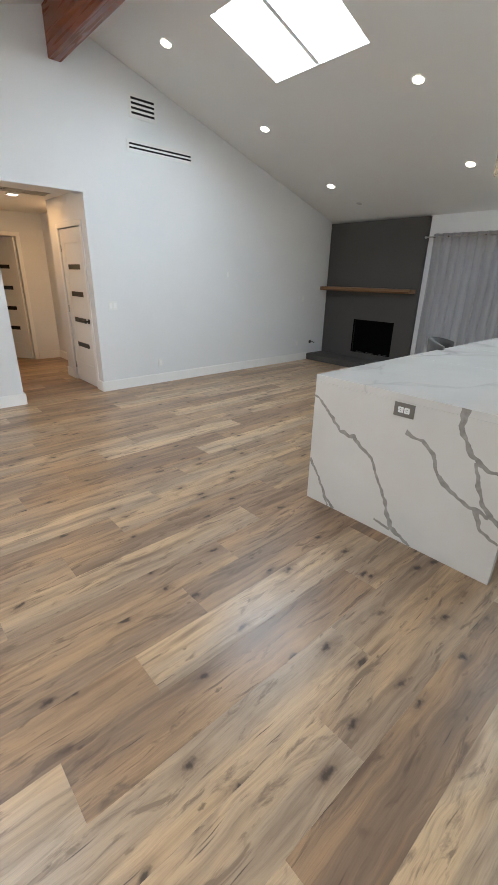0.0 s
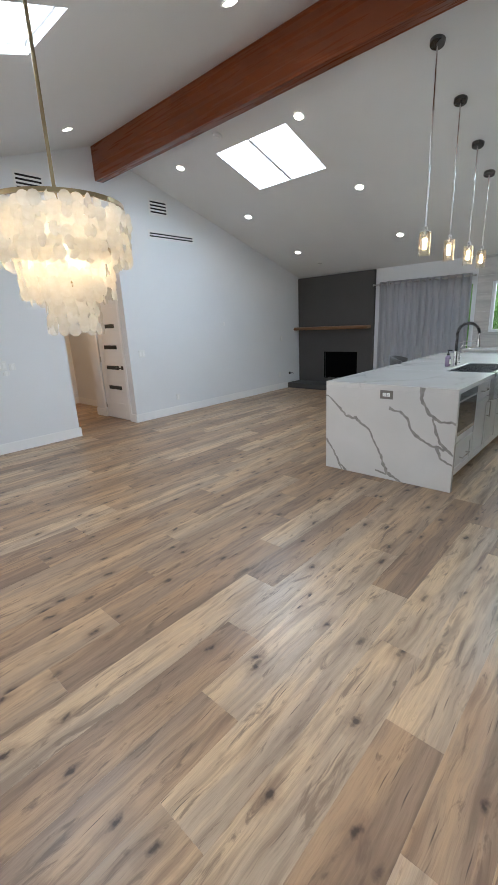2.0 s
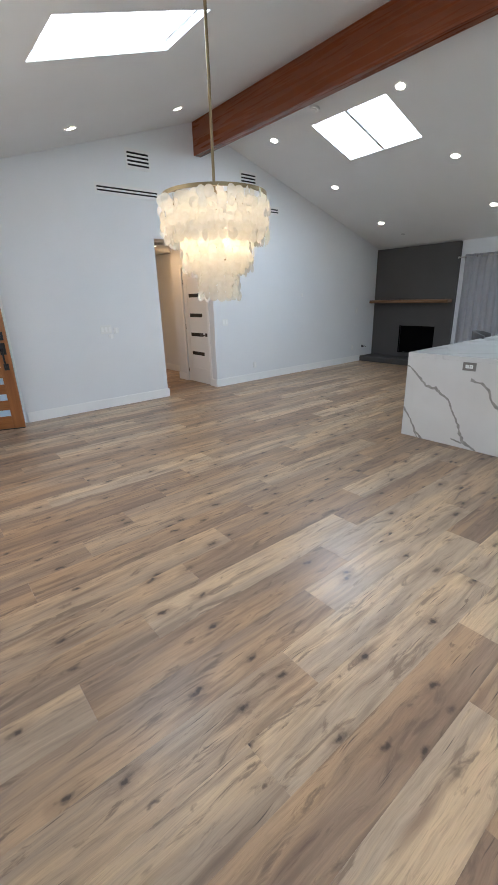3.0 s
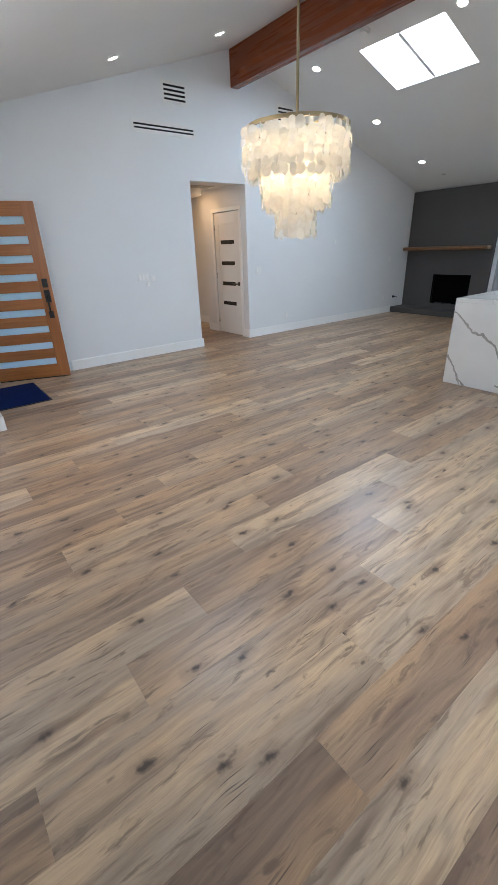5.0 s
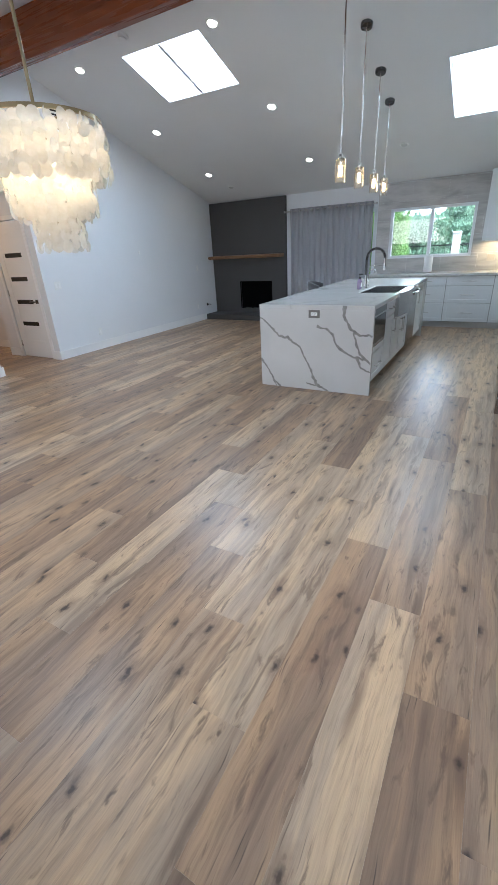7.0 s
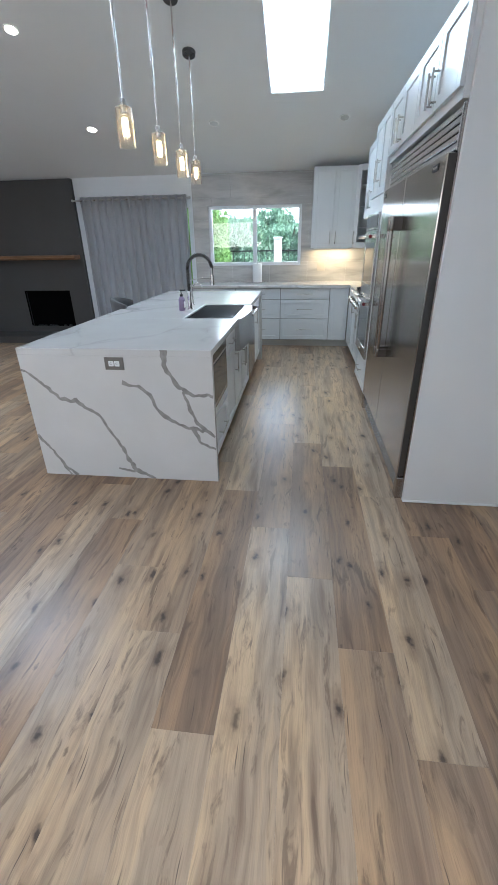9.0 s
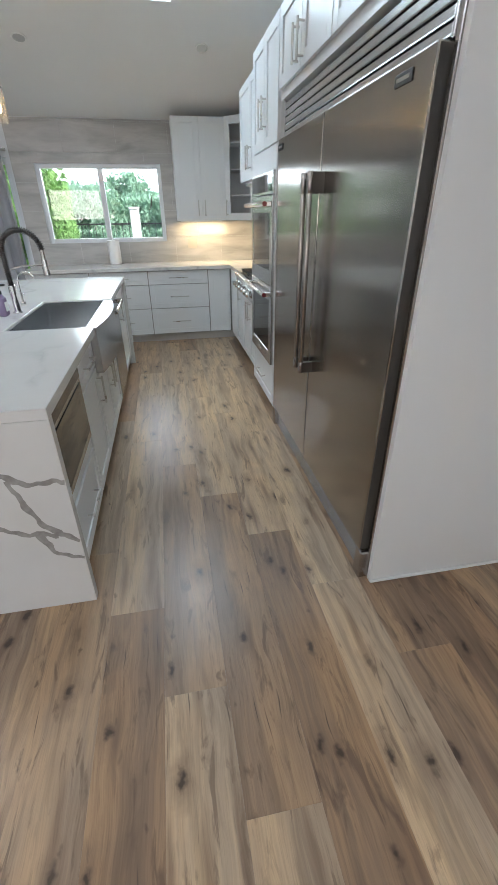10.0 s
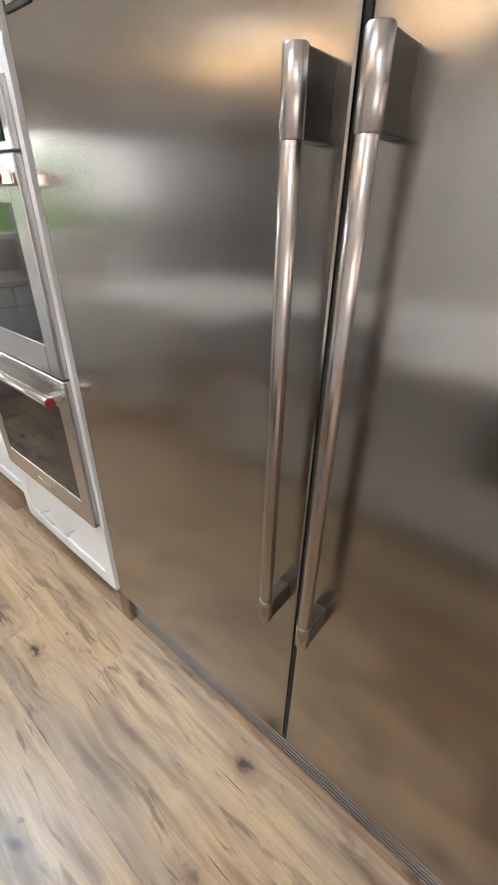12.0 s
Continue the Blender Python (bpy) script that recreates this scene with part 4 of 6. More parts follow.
def curtain(y0, y1, seed, label):
    e = thing("curtain", (EAST - 0.09, (y0 + y1) / 2, 0.02), label, "curtain", "curtains")
    s = Shape()
    n, m = 110, 14
    folds = (y1 - y0) / 0.125
    grid = []
    for j in range(m + 1):
        z = 2.15 * j / m
        row = []
        for i in range(n + 1):
            u = i / n
            ph = 2 * math.pi * folds * u
            amp = 0.028 + 0.012 * noise.noise((u * 5, seed, 0))
            x = -amp * math.sin(ph + 0.5 * noise.noise((u * 3, seed, z * 0.6))) + 0.012 * noise.noise((u * 8, z * 1.2, seed))
            y = y0 + (y1 - y0) * u - (y0 + y1) / 2 + 0.01 * math.cos(ph) + 0.012 * noise.noise((seed, z, u * 2))
            row.append(s.bm.verts.new((x, y, z)))
        grid.append(row)
    for a, b in zip(grid, grid[1:]):
        for i in range(n):
            s.bm.faces.new((a[i], a[i + 1], b[i + 1], b[i]))
    o = s.done("cloth", M_CURTAIN, e, 180)
    md = o.modifiers.new("thickness", "SOLIDIFY")
    md.thickness = 0.0025
    k = int(folds)
    for i in range(k):
        g = Shape()
        y = y0 + (y1 - y0) * (i + 0.5) / k - (y0 + y1) / 2
        ringpts = [(0.004, y + 0.022 * math.cos(a), 2.105 + 0.022 * math.sin(a)) for a in [2 * math.pi * q / 14 for q in range(15)]]
        g.tube(ringpts, 0.004, 6)
        tagged(g.done("grommet", M_NICKEL, e, 60), "metal grommet")


curtain(2.245, 3.19, 1.0, "grey grommet curtain drawn shut over the patio door")
curtain(3.13, 3.97, 5.0, "grey grommet curtain drawn shut beside the fireplace")


# ---- kitchen window ----
e = thing("kitchen_window", (EAST, (WIN_Y0 + WIN_Y1) / 2, WIN_Z0), "white vinyl sliding kitchen window over the counter, shut", "window")
hw, hh = (WIN_Y1 - WIN_Y0) / 2, WIN_Z1 - WIN_Z0
s = Shape()
for a, b, c, d in ((-hw, -hw + 0.045, 0, hh), (hw - 0.045, hw, 0, hh), (-hw + 0.045, hw - 0.045, 0, 0.045), (-hw + 0.045, hw - 0.045, hh - 0.045, hh), (-0.03, 0.03, 0.045, hh - 0.045)):
    s.box(0.02, 0.09, a, b, c, d, 0.004)
s.done("frame", M_VINYL, e)
for a, b, x in ((-hw + 0.045, -0.03, 0.05), (0.03, hw - 0.045, 0.062)):
    s = Shape()
    s.box(x, x + 0.005, a, b, 0.045, hh - 0.045)
    o = s.done("pane", M_GLASS, e)
    o.visible_shadow = False


# ---- cabinet parts ----
def bar_pull(s, a, b, out, r=0.006, stand=0.032):
    """A square bar pull from a to b, standing off along out."""
    a, b, out = Vector(a), Vector(b), Vector(out)
    d = (b - a).normalized()
    for q in (a + d * 0.014, b - d * 0.014):
        s.tube([q, q + out * stand], r * 0.85, 8)
    s.tube([a + out * stand, b + out * stand], r, 8)


def shaker(s, plane, u0, u1, z0, z1, face, frame_w=0.058, t=0.019):
    """A five-piece front. plane: 'x' or 'y', face: (place of the back of the front, sign outwards)."""
    at, sg = face

    def bx(a, b, c, d, near, far, bev):
        lo, hi = sorted((at + sg * near, at + sg * far))
        if plane == "y":
            s.box(a, b, lo, hi, c, d, bev)
        else:
            s.box(lo, hi, a, b, c, d, bev)
    fw = min(frame_w, (z1 - z0) * 0.3)
    bx(u0, u0 + frame_w, z0, z1, 0, t, 0.0015)
    bx(u1 - frame_w, u1, z0, z1, 0, t, 0.0015)
    bx(u0 + frame_w, u1 - frame_w, z0, z0 + fw, 0, t, 0.0015)
    bx(u0 + frame_w, u1 - frame_w, z1 - fw, z1, 0, t, 0.0015)
    bx(u0 + frame_w, u1 - frame_w, z0 + fw, z1 - fw, 0, t - 0.009, 0)


def front(parent, name, plane, u0, u1, z0, z1, face, pull=None, frame_w=0.058):
    """A door or drawer front with its pull. pull: 'h' level in the middle, 't' level near the top, ('v', u, z0, z1) upright."""
    at, sg = face
    g = 0.0040
    s = Shape()
    shaker(s, plane, u0 + g, u1 - g, z0 + g, z1 - g, face, frame_w)
    o = s.done(name, M_CAB, parent)
    if pull:
        h = Shape()
        f = at + sg * 0.019

        def p3(u, z):
            return (u, f, z) if plane == "y" else (f, u, z)
        out = (0, sg, 0) if plane == "y" else (sg, 0, 0)
        um = (u0 + u1) / 2
        if pull in ("h", "t"):
            z = (z0 + z1) / 2 if pull == "h" else z1 - 0.07
            half = min(0.115, (u1 - u0) * 0.3)
            bar_pull(h, p3(um - half, z), p3(um + half, z), out)
        else:
            bar_pull(h, p3(pull[1], pull[2]), p3(pull[1], pull[3]), out)
        tagged(h.done("handle", M_NICKEL, o, 40), "satin nickel bar handle")
    return o


def carcass(parent, x0, x1, y0, y1, z0, z1, mat=None):
    s = Shape()
    s.box(x0, x1, y0, y1, z0, z1, 0.001)
    return s.done("body", mat or M_CAB, parent)


def at_origin(label, name, category, group=""):
    return thing(name, (0, 0, 0), label, category, group)


# ---- island ----
IX0, IX1, IY0, IY1, TOP = 2.56, 5.95, 0.985, 2.25, 0.914
CF = 1.035            # cabinet face under the overhang (carcass front)
isl = at_origin("long white quartz waterfall island with grey veins and white cabinets", "kitchen_island", "kitchen island")
SINK_X0, SINK_X1, SINK_Y1 = 3.715, 4.625, 1.47
s = Shape()
th = 0.042
s.box(IX0, SINK_X0, IY0, IY1, TOP - th, TOP, 0.0015)
s.box(SINK_X1, IX1, IY0, IY1, TOP - th, TOP, 0.0015)
s.box(SINK_X0, SINK_X1, SINK_Y1, IY1, TOP - th, TOP, 0.0015)
s.done("countertop", M_QUARTZ, isl)
for xe in (IX0, IX1 - th):
    s = Shape()
    s.box(xe, xe + th, IY0, IY1, 0.0, TOP - th - 0.0005, 0.0012)
    s.done("waterfall_end", M_SLAB, isl)


def vein(pts, widths, seed, plane_x):
    """A grey vein set into the end slab: (y, z) points, with an uneven ragged edge."""
    s = Shape()
    fine = []
    for (p, q), (w0, w1) in zip(zip(pts, pts[1:]), zip(widths, widths[1:])):
        n = max(2, int((Vector(p) - Vector(q)).length / 0.012))
        for i in range(n):
            t = i / n
            fine.append((p[0] + (q[0] - p[0]) * t, p[1] + (q[1] - p[1]) * t, w0 + (w1 - w0) * t))
    fine.append((*pts[-1], widths[-1]))
    prev = None
    for i, (y, z, w) in enumerate(fine):
        a, b = fine[max(i - 1, 0)], fine[min(i + 1, len(fine) - 1)]
        dy, dz = b[0] - a[0], b[1] - a[1]
        L = math.hypot(dy, dz) or 1
        ny, nz = -dz / L, dy / L
        j = 0.010 * noise.noise((y * 14, z * 14, seed)) + 0.005 * noise.noise((y * 45, z * 45, seed))
        wl = w * (0.5 + 0.45 * noise.noise((y * 30, z * 30, seed + 3)))
        wr = w * (0.5 + 0.45 * noise.noise((y * 30, z * 30, seed + 9)))
        ends = []
        for off in (j - wl, j + wr):
            yy, zz = y + ny * off, z + nz * off
            ends.append(s.bm.verts.new((plane_x, min(max(yy, IY0 + 0.001), IY1 - 0.001), min(max(zz, 0.001), TOP - 0.001))))
        if prev:
            s.bm.faces.new((prev[0], prev[1], ends[1], ends[0]))
        prev = ends
    return s


def veins():
    """All the veins of the end slab as one part."""
    runs = [
        ([(2.248, 0.775), (2.127, 0.692), (2.022, 0.583), (1.914, 0.564), (1.769, 0.469), (1.688, 0.317), (1.625, 0.212), (1.571, 0.067), (1.47, 0.02), (1.43, 0.002)], [0.016, 0.020, 0.026, 0.030, 0.018, 0.018, 0.026, 0.032, 0.020, 0.014]),
        ([(1.69, 0.078), (1.63, 0.058), (1.575, 0.055)], [0.012, 0.022, 0.018]),
        ([(2.249, 0.315), (2.155, 0.20), (2.08, 0.046), (2.005, 0.002)], [0.018, 0.022, 0.020, 0.024]),
        ([(2.10, 0.075), (2.06, 0.002)], [0.014, 0.016]),
        ([(1.575, 0.704), (1.473, 0.677), (1.401, 0.624), (1.354, 0.511), (1.309, 0.476), (1.223, 0.421), (1.161, 0.401), (1.06, 0.386)], [0.028, 0.020, 0.022, 0.020, 0.030, 0.020, 0.022, 0.028]),
        ([(1.14, 0.396), (1.09, 0.305), (1.04, 0.277), (0.987, 0.252)], [0.024, 0.018, 0.020, 0.018]),
        ([(1.28, 0.913), (1.284, 0.82), (1.241, 0.721), (1.178, 0.655), (1.117, 0.626), (1.014, 0.628), (0.986, 0.618)], [0.040, 0.028, 0.028, 0.028, 0.022, 0.020, 0.030]),
        ([(1.176, 0.65), (1.153, 0.55), (1.11, 0.457), (1.052, 0.381), (0.988, 0.342)], [0.022, 0.022, 0.022, 0.030, 0.014]),
    ]
    all_bm = Shape()
    for i, (pts, ws) in enumerate(runs):
        v = vein(pts, ws, i * 3.7, IX0 - 0.0007 - 0.00006 * i)
        tmp = bpy.data.meshes.new("tmp")
        v.bm.to_mesh(tmp)
        v.bm.free()
        all_bm.bm.from_mesh(tmp)
        bpy.data.meshes.remove(tmp)
    tagged(all_bm.done("vein", M_VEIN, isl), "grey-brown quartz veins")


veins()
# bodies of the units
s = Shape()
s.box(IX0 + th, SINK_X0 - 0.002, CF, IY1 - 0.30, 0.10, TOP - th - 0.001)
s.box(SINK_X0, SINK_X1, CF, IY1 - 0.30, 0.10, 0.62)
s.box(SINK_X1 + 0.002, IX1 - th, CF, IY1 - 0.30, 0.10, TOP - th - 0.001)
s.box(SINK_X0, SINK_X1, SINK_Y1 + 0.03, IY1 - 0.30, 0.62, TOP - th - 0.001)
# dark body colour stands for shade in the gaps between fronts
s.done("body", M_CARC_SHADE, isl)
s = Shape()
s.box(IX0 + th, IX1 - th, CF + 0.06, IY1 - 0.34, 0.0, 0.10)
tagged(s.done("toe_kick", M_KICK, isl), "grey-white recessed toe kick")
F = (CF, -1)
MW0, MW1 = 2.645, 3.235
front(isl, "drawer", "y", MW0, MW1, 0.105, 0.40, F, "h")
s = Shape()
s.box(MW0, MW1, CF - 0.012, CF - 0.0005, 0.405, 0.465, 0.001)
s.box(IX0 + th + 0.001, MW0 - 0.002, CF - 0.019, CF - 0.0005, 0.105, 0.868)
s.done("filler", M_CAB, isl)
front(isl, "drawer", "y", 3.24, 3.705, 0.69, 0.868, F, "h")
front(isl, "door", "y", 3.24, 3.705, 0.105, 0.685, F, ("v", 3.66, 0.47, 0.64))
front(isl, "door", "y", 3.71, 4.165, 0.105, 0.615, F, ("v", 4.12, 0.40, 0.57))
front(isl, "door", "y", 4.17, 4.63, 0.105, 0.615, F, ("v", 4.215, 0.40, 0.57))
front(isl, "door", "y", 5.255, IX1 - th - 0.002, 0.105, 0.868, F, ("v", 5.31, 0.60, 0.77))

mw = thing("microwave", ((MW0 + MW1) / 2, CF, 0.47), "stainless built-in microwave drawer with black glass", "microwave")
w = (MW1 - MW0) / 2 - 0.002
s = Shape()
s.box(-w, w, -0.022, -0.001, 0.0, 0.395, 0.003)
s.done("body", M_OVEN, mw)
s = Shape()
s.box(-w + 0.022, w - 0.022, -0.026, -0.0225, 0.04, 0.30, 0.001)
s.box(-w + 0.01, w - 0.01, -0.026, -0.0225, 0.325, 0.39, 0.001)
tagged(s.done("window", M_OVENGLASS, mw), "black glass window and control strip")

# dishwasher
dw = thing("dishwasher", (4.945, CF, 0.0), "stainless dishwasher with a bar handle in the island", "dishwasher")
s = Shape()
s.box(-0.297, 0.297, -0.024, -0.001, 0.105, 0.868, 0.004)
s.done("front_panel", M_OVEN, dw)
s = Shape()
for x in (-0.25, 0.25):
    s.box(x - 0.014, x + 0.014, -0.07, -0.0245, 0.785, 0.82, 0.004)
s.cyl((-0.275, -0.072, 0.803), "x", 0.014, 0.55, 16, bevel=0.003)
tagged(s.done("handle", M_CHROME, dw, 40), "polished bar handle")

# apron sink
sk = thing("kitchen_sink", ((SINK_X0 + SINK_X1) / 2, IY0, 0.64), "stainless farmhouse sink with a bowed apron front in the island", "sink")
hx = (SINK_X1 - SINK_X0) / 2 - 0.003
s = Shape()
n = 24
depth = 0.255
dep = SINK_Y1 - IY0
out = []
for i in range(n + 1):
    u = -1 + 2 * i / n
    out.append((hx * u, -0.008 - 0.045 * (1 - u * u)))
zt, zb = TOP - 0.64 - 0.006, 0.0
# apron front as a bowed slab, then side and back walls and bottom
poly = out + [(hx, 0.05), (-hx, 0.05)]
s.prism(poly, "z", zb, zt)
s.box(-hx, -hx + 0.025, 0.05, dep, zb + 0.02, zt)
s.box(hx - 0.025, hx, 0.05, dep, zb + 0.02, zt)
s.box(-hx + 0.025, hx - 0.025, dep - 0.022, dep, zb + 0.02, zt)
s.box(-hx + 0.025, hx - 0.025, 0.05, dep - 0.022, zb + 0.02, zb + 0.03)
s.done("bowl", M_OVEN, sk)
s = Shape()
s.cyl((0.0, dep * 0.6, zb + 0.03), "z", 0.055, 0.004, 24)
tagged(s.done("drain", M_CHROME, sk), "round drain")

# faucet: spring gooseneck
FXC, FYC = 4.22, 1.525
fa = thing("faucet", (FXC, FYC, TOP), "tall dark steel spring-neck kitchen faucet on the island", "faucet")
s = Shape()
s.cyl((0, 0, 0), "z", 0.030, 0.012, 24, bevel=0.003)
s.cyl((0, 0, 0.012), "z", 0.020, 0.16, 20)
s.tube([(0.0, 0, 0.11), (0.035, 0.0, 0.115), (0.06, 0, 0.13), (0.085, 0, 0.165)], 0.008, 10)
s.done("base", M_CHROME, fa, 40)
arc = []
for i in range(41):
    t = i / 40
    if t < 0.35:
        arc.append(Vector((0, 0, 0.17 + 0.20 * t / 0.35)))
    else:
        a = math.pi * (t - 0.35) / 0.65
        arc.append(Vector((0, -0.115 + 0.115 * math.cos(a), 0.37 + 0.115 * math.sin(a))))
s = Shape()
s.tube(arc, 0.0115, 10)
tagged(s.done("hose", M_DARKMETAL, fa, 60), "dark hose")
s = Shape()
turns = 46
coil = []
for i in range(turns * 8):
    t = i / (turns * 8 - 1) * 40
    k = min(int(t), 39)
    p = arc[k].lerp(arc[k + 1], t - k)
    d = (arc[k + 1] - arc[k]).normalized()
    side = Vector((1, 0, 0))
    up = d.cross(side)
    a = 2 * math.pi * i / 8
    coil.append(p + (side * math.cos(a) + up * math.sin(a)) * 0.0165)
s.tube(coil, 0.0034, 5)
tagged(s.done("spring", M_DARKSTEEL, fa, 60), "steel spring coil")
s = Shape()
s.cyl((0, -0.23, 0.375), (0, 0, -1), 0.013, 0.06, 14)
s.cyl((0, -0.23, 0.315), (0, 0, -1), 0.017, 0.09, 16, 0.021)
s.tube([(0, 0, 0.26), (0, -0.10, 0.285), (0, -0.215, 0.285)], 0.005, 8)
s.done("spray_head", M_CHROME, fa, 40)

fa2 = thing("water_tap", (4.48, 1.56, TOP), "small polished filtered-water tap beside the sink", "faucet")
s = Shape()
s.cyl((0, 0, 0), "z", 0.018, 0.03, 18, bevel=0.003)
s.tube([(0, 0, 0.03), (0, 0, 0.17), (0, -0.012, 0.2), (0, -0.04, 0.222), (0, -0.075, 0.222), (0, -0.10, 0.20), (0, -0.108, 0.18)], 0.0065, 10)
s.tube([(0, 0, 0.05), (0.03, 0, 0.06), (0.055, 0, 0.075)], 0.005, 8)
s.done("spout", M_CHROME, fa2, 50)

sp = thing("soap_bottle", (4.15, 1.585, TOP), "clear bottle of lavender hand soap with a black pump", "soap bottle")
s = Shape()
s.box(-0.036, 0.036, -0.024, 0.024, 0.0, 0.115, 0.012, seg=3)
s.cyl((0, 0, 0.113), "z", 0.024, 0.018, 18, 0.014)
s.done("bottle", M_PURPLE, sp, 50)
s = Shape()
s.cyl((0, 0, 0.131), "z", 0.015, 0.02, 16)
s.cyl((0, 0, 0.151), "z", 0.005, 0.03, 10)
s.box(-0.011, 0.011, -0.045, 0.011, 0.178, 0.192, 0.003)
s.done("pump", M_BLACK, sp, 40)
s = Shape()
s.box(-0.026, 0.026, -0.0255, -0.0243, 0.03, 0.085)
tagged(s.done("label", M_PLASTIC, sp), "pale paper label")

# outlet on the island end
e = thing("outlet", (IX0, 1.605, 0.825), "grey metal outlet plate with white sockets on the island end", "outlet")
s = Shape()
s.box(-0.007, -0.0016, -0.062, 0.062, -0.040, 0.040, 0.002)
s.done("plate", M_PLATE, e)
s = Shape()
for y in (-0.019, 0.019):
    s.box(-0.010, -0.0065, y - 0.0165, y + 0.0165, -0.017, 0.017, 0.002)
s.done("socket", M_PLASTIC, e)
for y in (-0.019, 0.019):
    s = Shape()
    for z in (-0.006, 0.006):
        s.box(-0.0106, -0.0099, y - 0.004, y + 0.004, z - 0.0012, z + 0.0012)
    s.cyl((-0.0106, y + 0.010, 0), "x", 0.0022, 0.0008, 8)
    tagged(s.done("slots", M_BLACK, e), "dark socket slots")


# counter stools behind the island
def stool(x, y, turn):
    e = thing("counter_stool", (x, y, 0), "grey upholstered counter stool with dark legs at the island", "stool", "stools at the island", turn)
    s = Shape()
    for a, b in ((-0.17, -0.16), (0.17, -0.16), (-0.17, 0.17), (0.17, 0.17)):
        s.tube([(a * 1.12, b * 1.12, 0.0), (a, b, 0.60)], 0.014, 10)
    for z in (0.22,):
        s.tube([(-0.18, -0.17, z), (0.18, -0.17, z)], 0.009, 8)
        s.tube([(-0.18, 0.18, z), (0.18, 0.18, z)], 0.009, 8)
    s.done("legs", M_DARKMETAL, e, 40)
    s = Shape()
    s.box(-0.21, 0.21, -0.20, 0.20, 0.60, 0.68, 0.03, seg=3)
    s.done("seat", M_STOOL, e, 50)
    s = Shape()
    rows = []
    for j in range(7):
        z = 0.66 + 0.335 * j / 6
        row = []
        for i in range(13):
            a = math.pi * (0.08 + 0.84 * i / 12)
            rr = 0.22 * (1 + 0.05 * j / 6)
            row.append(s.bm.verts.new((-rr * math.cos(a), rr * math.sin(a) * 0.95, z - 0.05 * (abs(i - 6) / 6) ** 2 * j / 6)))
        rows.append(row)
    for p, q in zip(rows, rows[1:]):
        for i in range(12):
            s.bm.faces.new((p[i], p[i + 1], q[i + 1], q[i]))
    o = s.done("backrest", M_STOOL, e, 180)
    md = o.modifiers.new("padding", "SOLIDIFY")
    md.thickness = 0.045
    md.offset = 0
    return e


stool(4.52, 2.20, 12)


# ---- pendants over the island ----
PEND_Y = 1.60
for x in (3.235, 3.925, 4.60, 5.155):
    zc = roof(x)
    e = thing("pendant_lamp", (x, PEND_Y, 2.055), "clear cylinder glass pendant lamp, lit, on a nickel stem", "pendant lamp", "pendants over the island")
    s = Shape()
    m = Matrix.Translation((0, 0, zc - 2.055 - 0.001)) @ ceiling_turn(x)
    g = bmesh.ops.create_cone(s.bm, cap_ends=True, segments=28, radius1=0.060, radius2=0.064, depth=0.028, matrix=m @ Matrix.Translation((0, 0, -0.014)))
    s.done("canopy", M_DARKSTEEL, e, 40)
    s = Shape()
    top = zc - 2.055 - 0.02
    s.cyl((0, 0, 0.245), "z", 0.0075, top - 0.245, 12)
    L = top - 0.245
    for k in (0.33, 0.66):
        s.cyl((0, 0, 0.245 + L * k), "z", 0.0105, 0.03, 12)
    s.done("stem", M_CHROME, e, 40)
    s = Shape()
    s.cyl((0, 0, 0.205), "z", 0.030, 0.012, 20, bevel=0.002)
    s.cyl((0, 0, 0.215), "z", 0.017, 0.035, 18)
    s.cyl((0, 0, 0.165), "z", 0.018, 0.04, 18)
    s.done("socket", M_NICKEL, e, 40)
    s = Shape()
    n = 28
    rings = []
    for r, z in ((0.052, 0.0), (0.052, 0.2), (0.050, 0.205), (0.015, 0.2055), (0.015, 0.2005), (0.0475, 0.2), (0.0475, 0.0)):
        rings.append([s.bm.verts.new((r * math.cos(2 * math.pi * i / n), r * math.sin(2 * math.pi * i / n), z)) for i in range(n)])
    for p, q in zip(rings, rings[1:] + rings[:1]):
        for i in range(n):
            s.bm.faces.new((p[i], p[(i + 1) % n], q[(i + 1) % n], q[i]))
    o = s.done("shade", M_PENDGLASS, e, 40)
    o.visible_shadow = False
    tagged(o, "seeded clear glass shade")
    s = Shape()
    s.cyl((0, 0, 0.055), "z", 0.019, 0.095, 18, bevel=0.008)
    tagged(s.done("bulb", M_PENDBULB, e, 40), "warm glowing bulb")

# ---- capiz chandelier ----
CH = (-0.175, 1.85)
ch = thing("chandelier", (*CH, 1.53), "tiered capiz shell chandelier on a brass stem, lit", "chandelier")
RZ = 0.495
s = Shape()
n = 56
for r_out, z0, hh_ in ((0.270, RZ - 0.016, 0.016), (0.192, RZ - 0.175, 0.010), (0.108, RZ - 0.31, 0.010)):
    rings = []
    for r, z in ((r_out, z0), (r_out, z0 + hh_), (r_out - 0.012, z0 + hh_), (r_out - 0.012, z0)):
        rings.append([s.bm.verts.new((r * math.cos(2 * math.pi * i / n), r * math.sin(2 * math.pi * i / n), z)) for i in range(n)])
    for p, q in zip(rings, rings[1:] + rings[:1]):
        for i in range(n):
            s.bm.faces.new((p[i], p[(i + 1) % n], q[(i + 1) % n], q[i]))
for a in (0, math.pi / 2):
    d = Vector((math.cos(a), math.sin(a), 0))
    s.tube([d * -0.262 + Vector((0, 0, RZ - 0.006)), d * 0.262 + Vector((0, 0, RZ - 0.006))], 0.006, 8)
s.cyl((0, 0, RZ - 0.40), "z", 0.007, 0.40, 12)
s.cyl((0, 0, RZ - 0.01), "z", 0.035, 0.03, 24, 0.012)
s.done("frame", M_BRASS, ch, 40)
s = Shape()
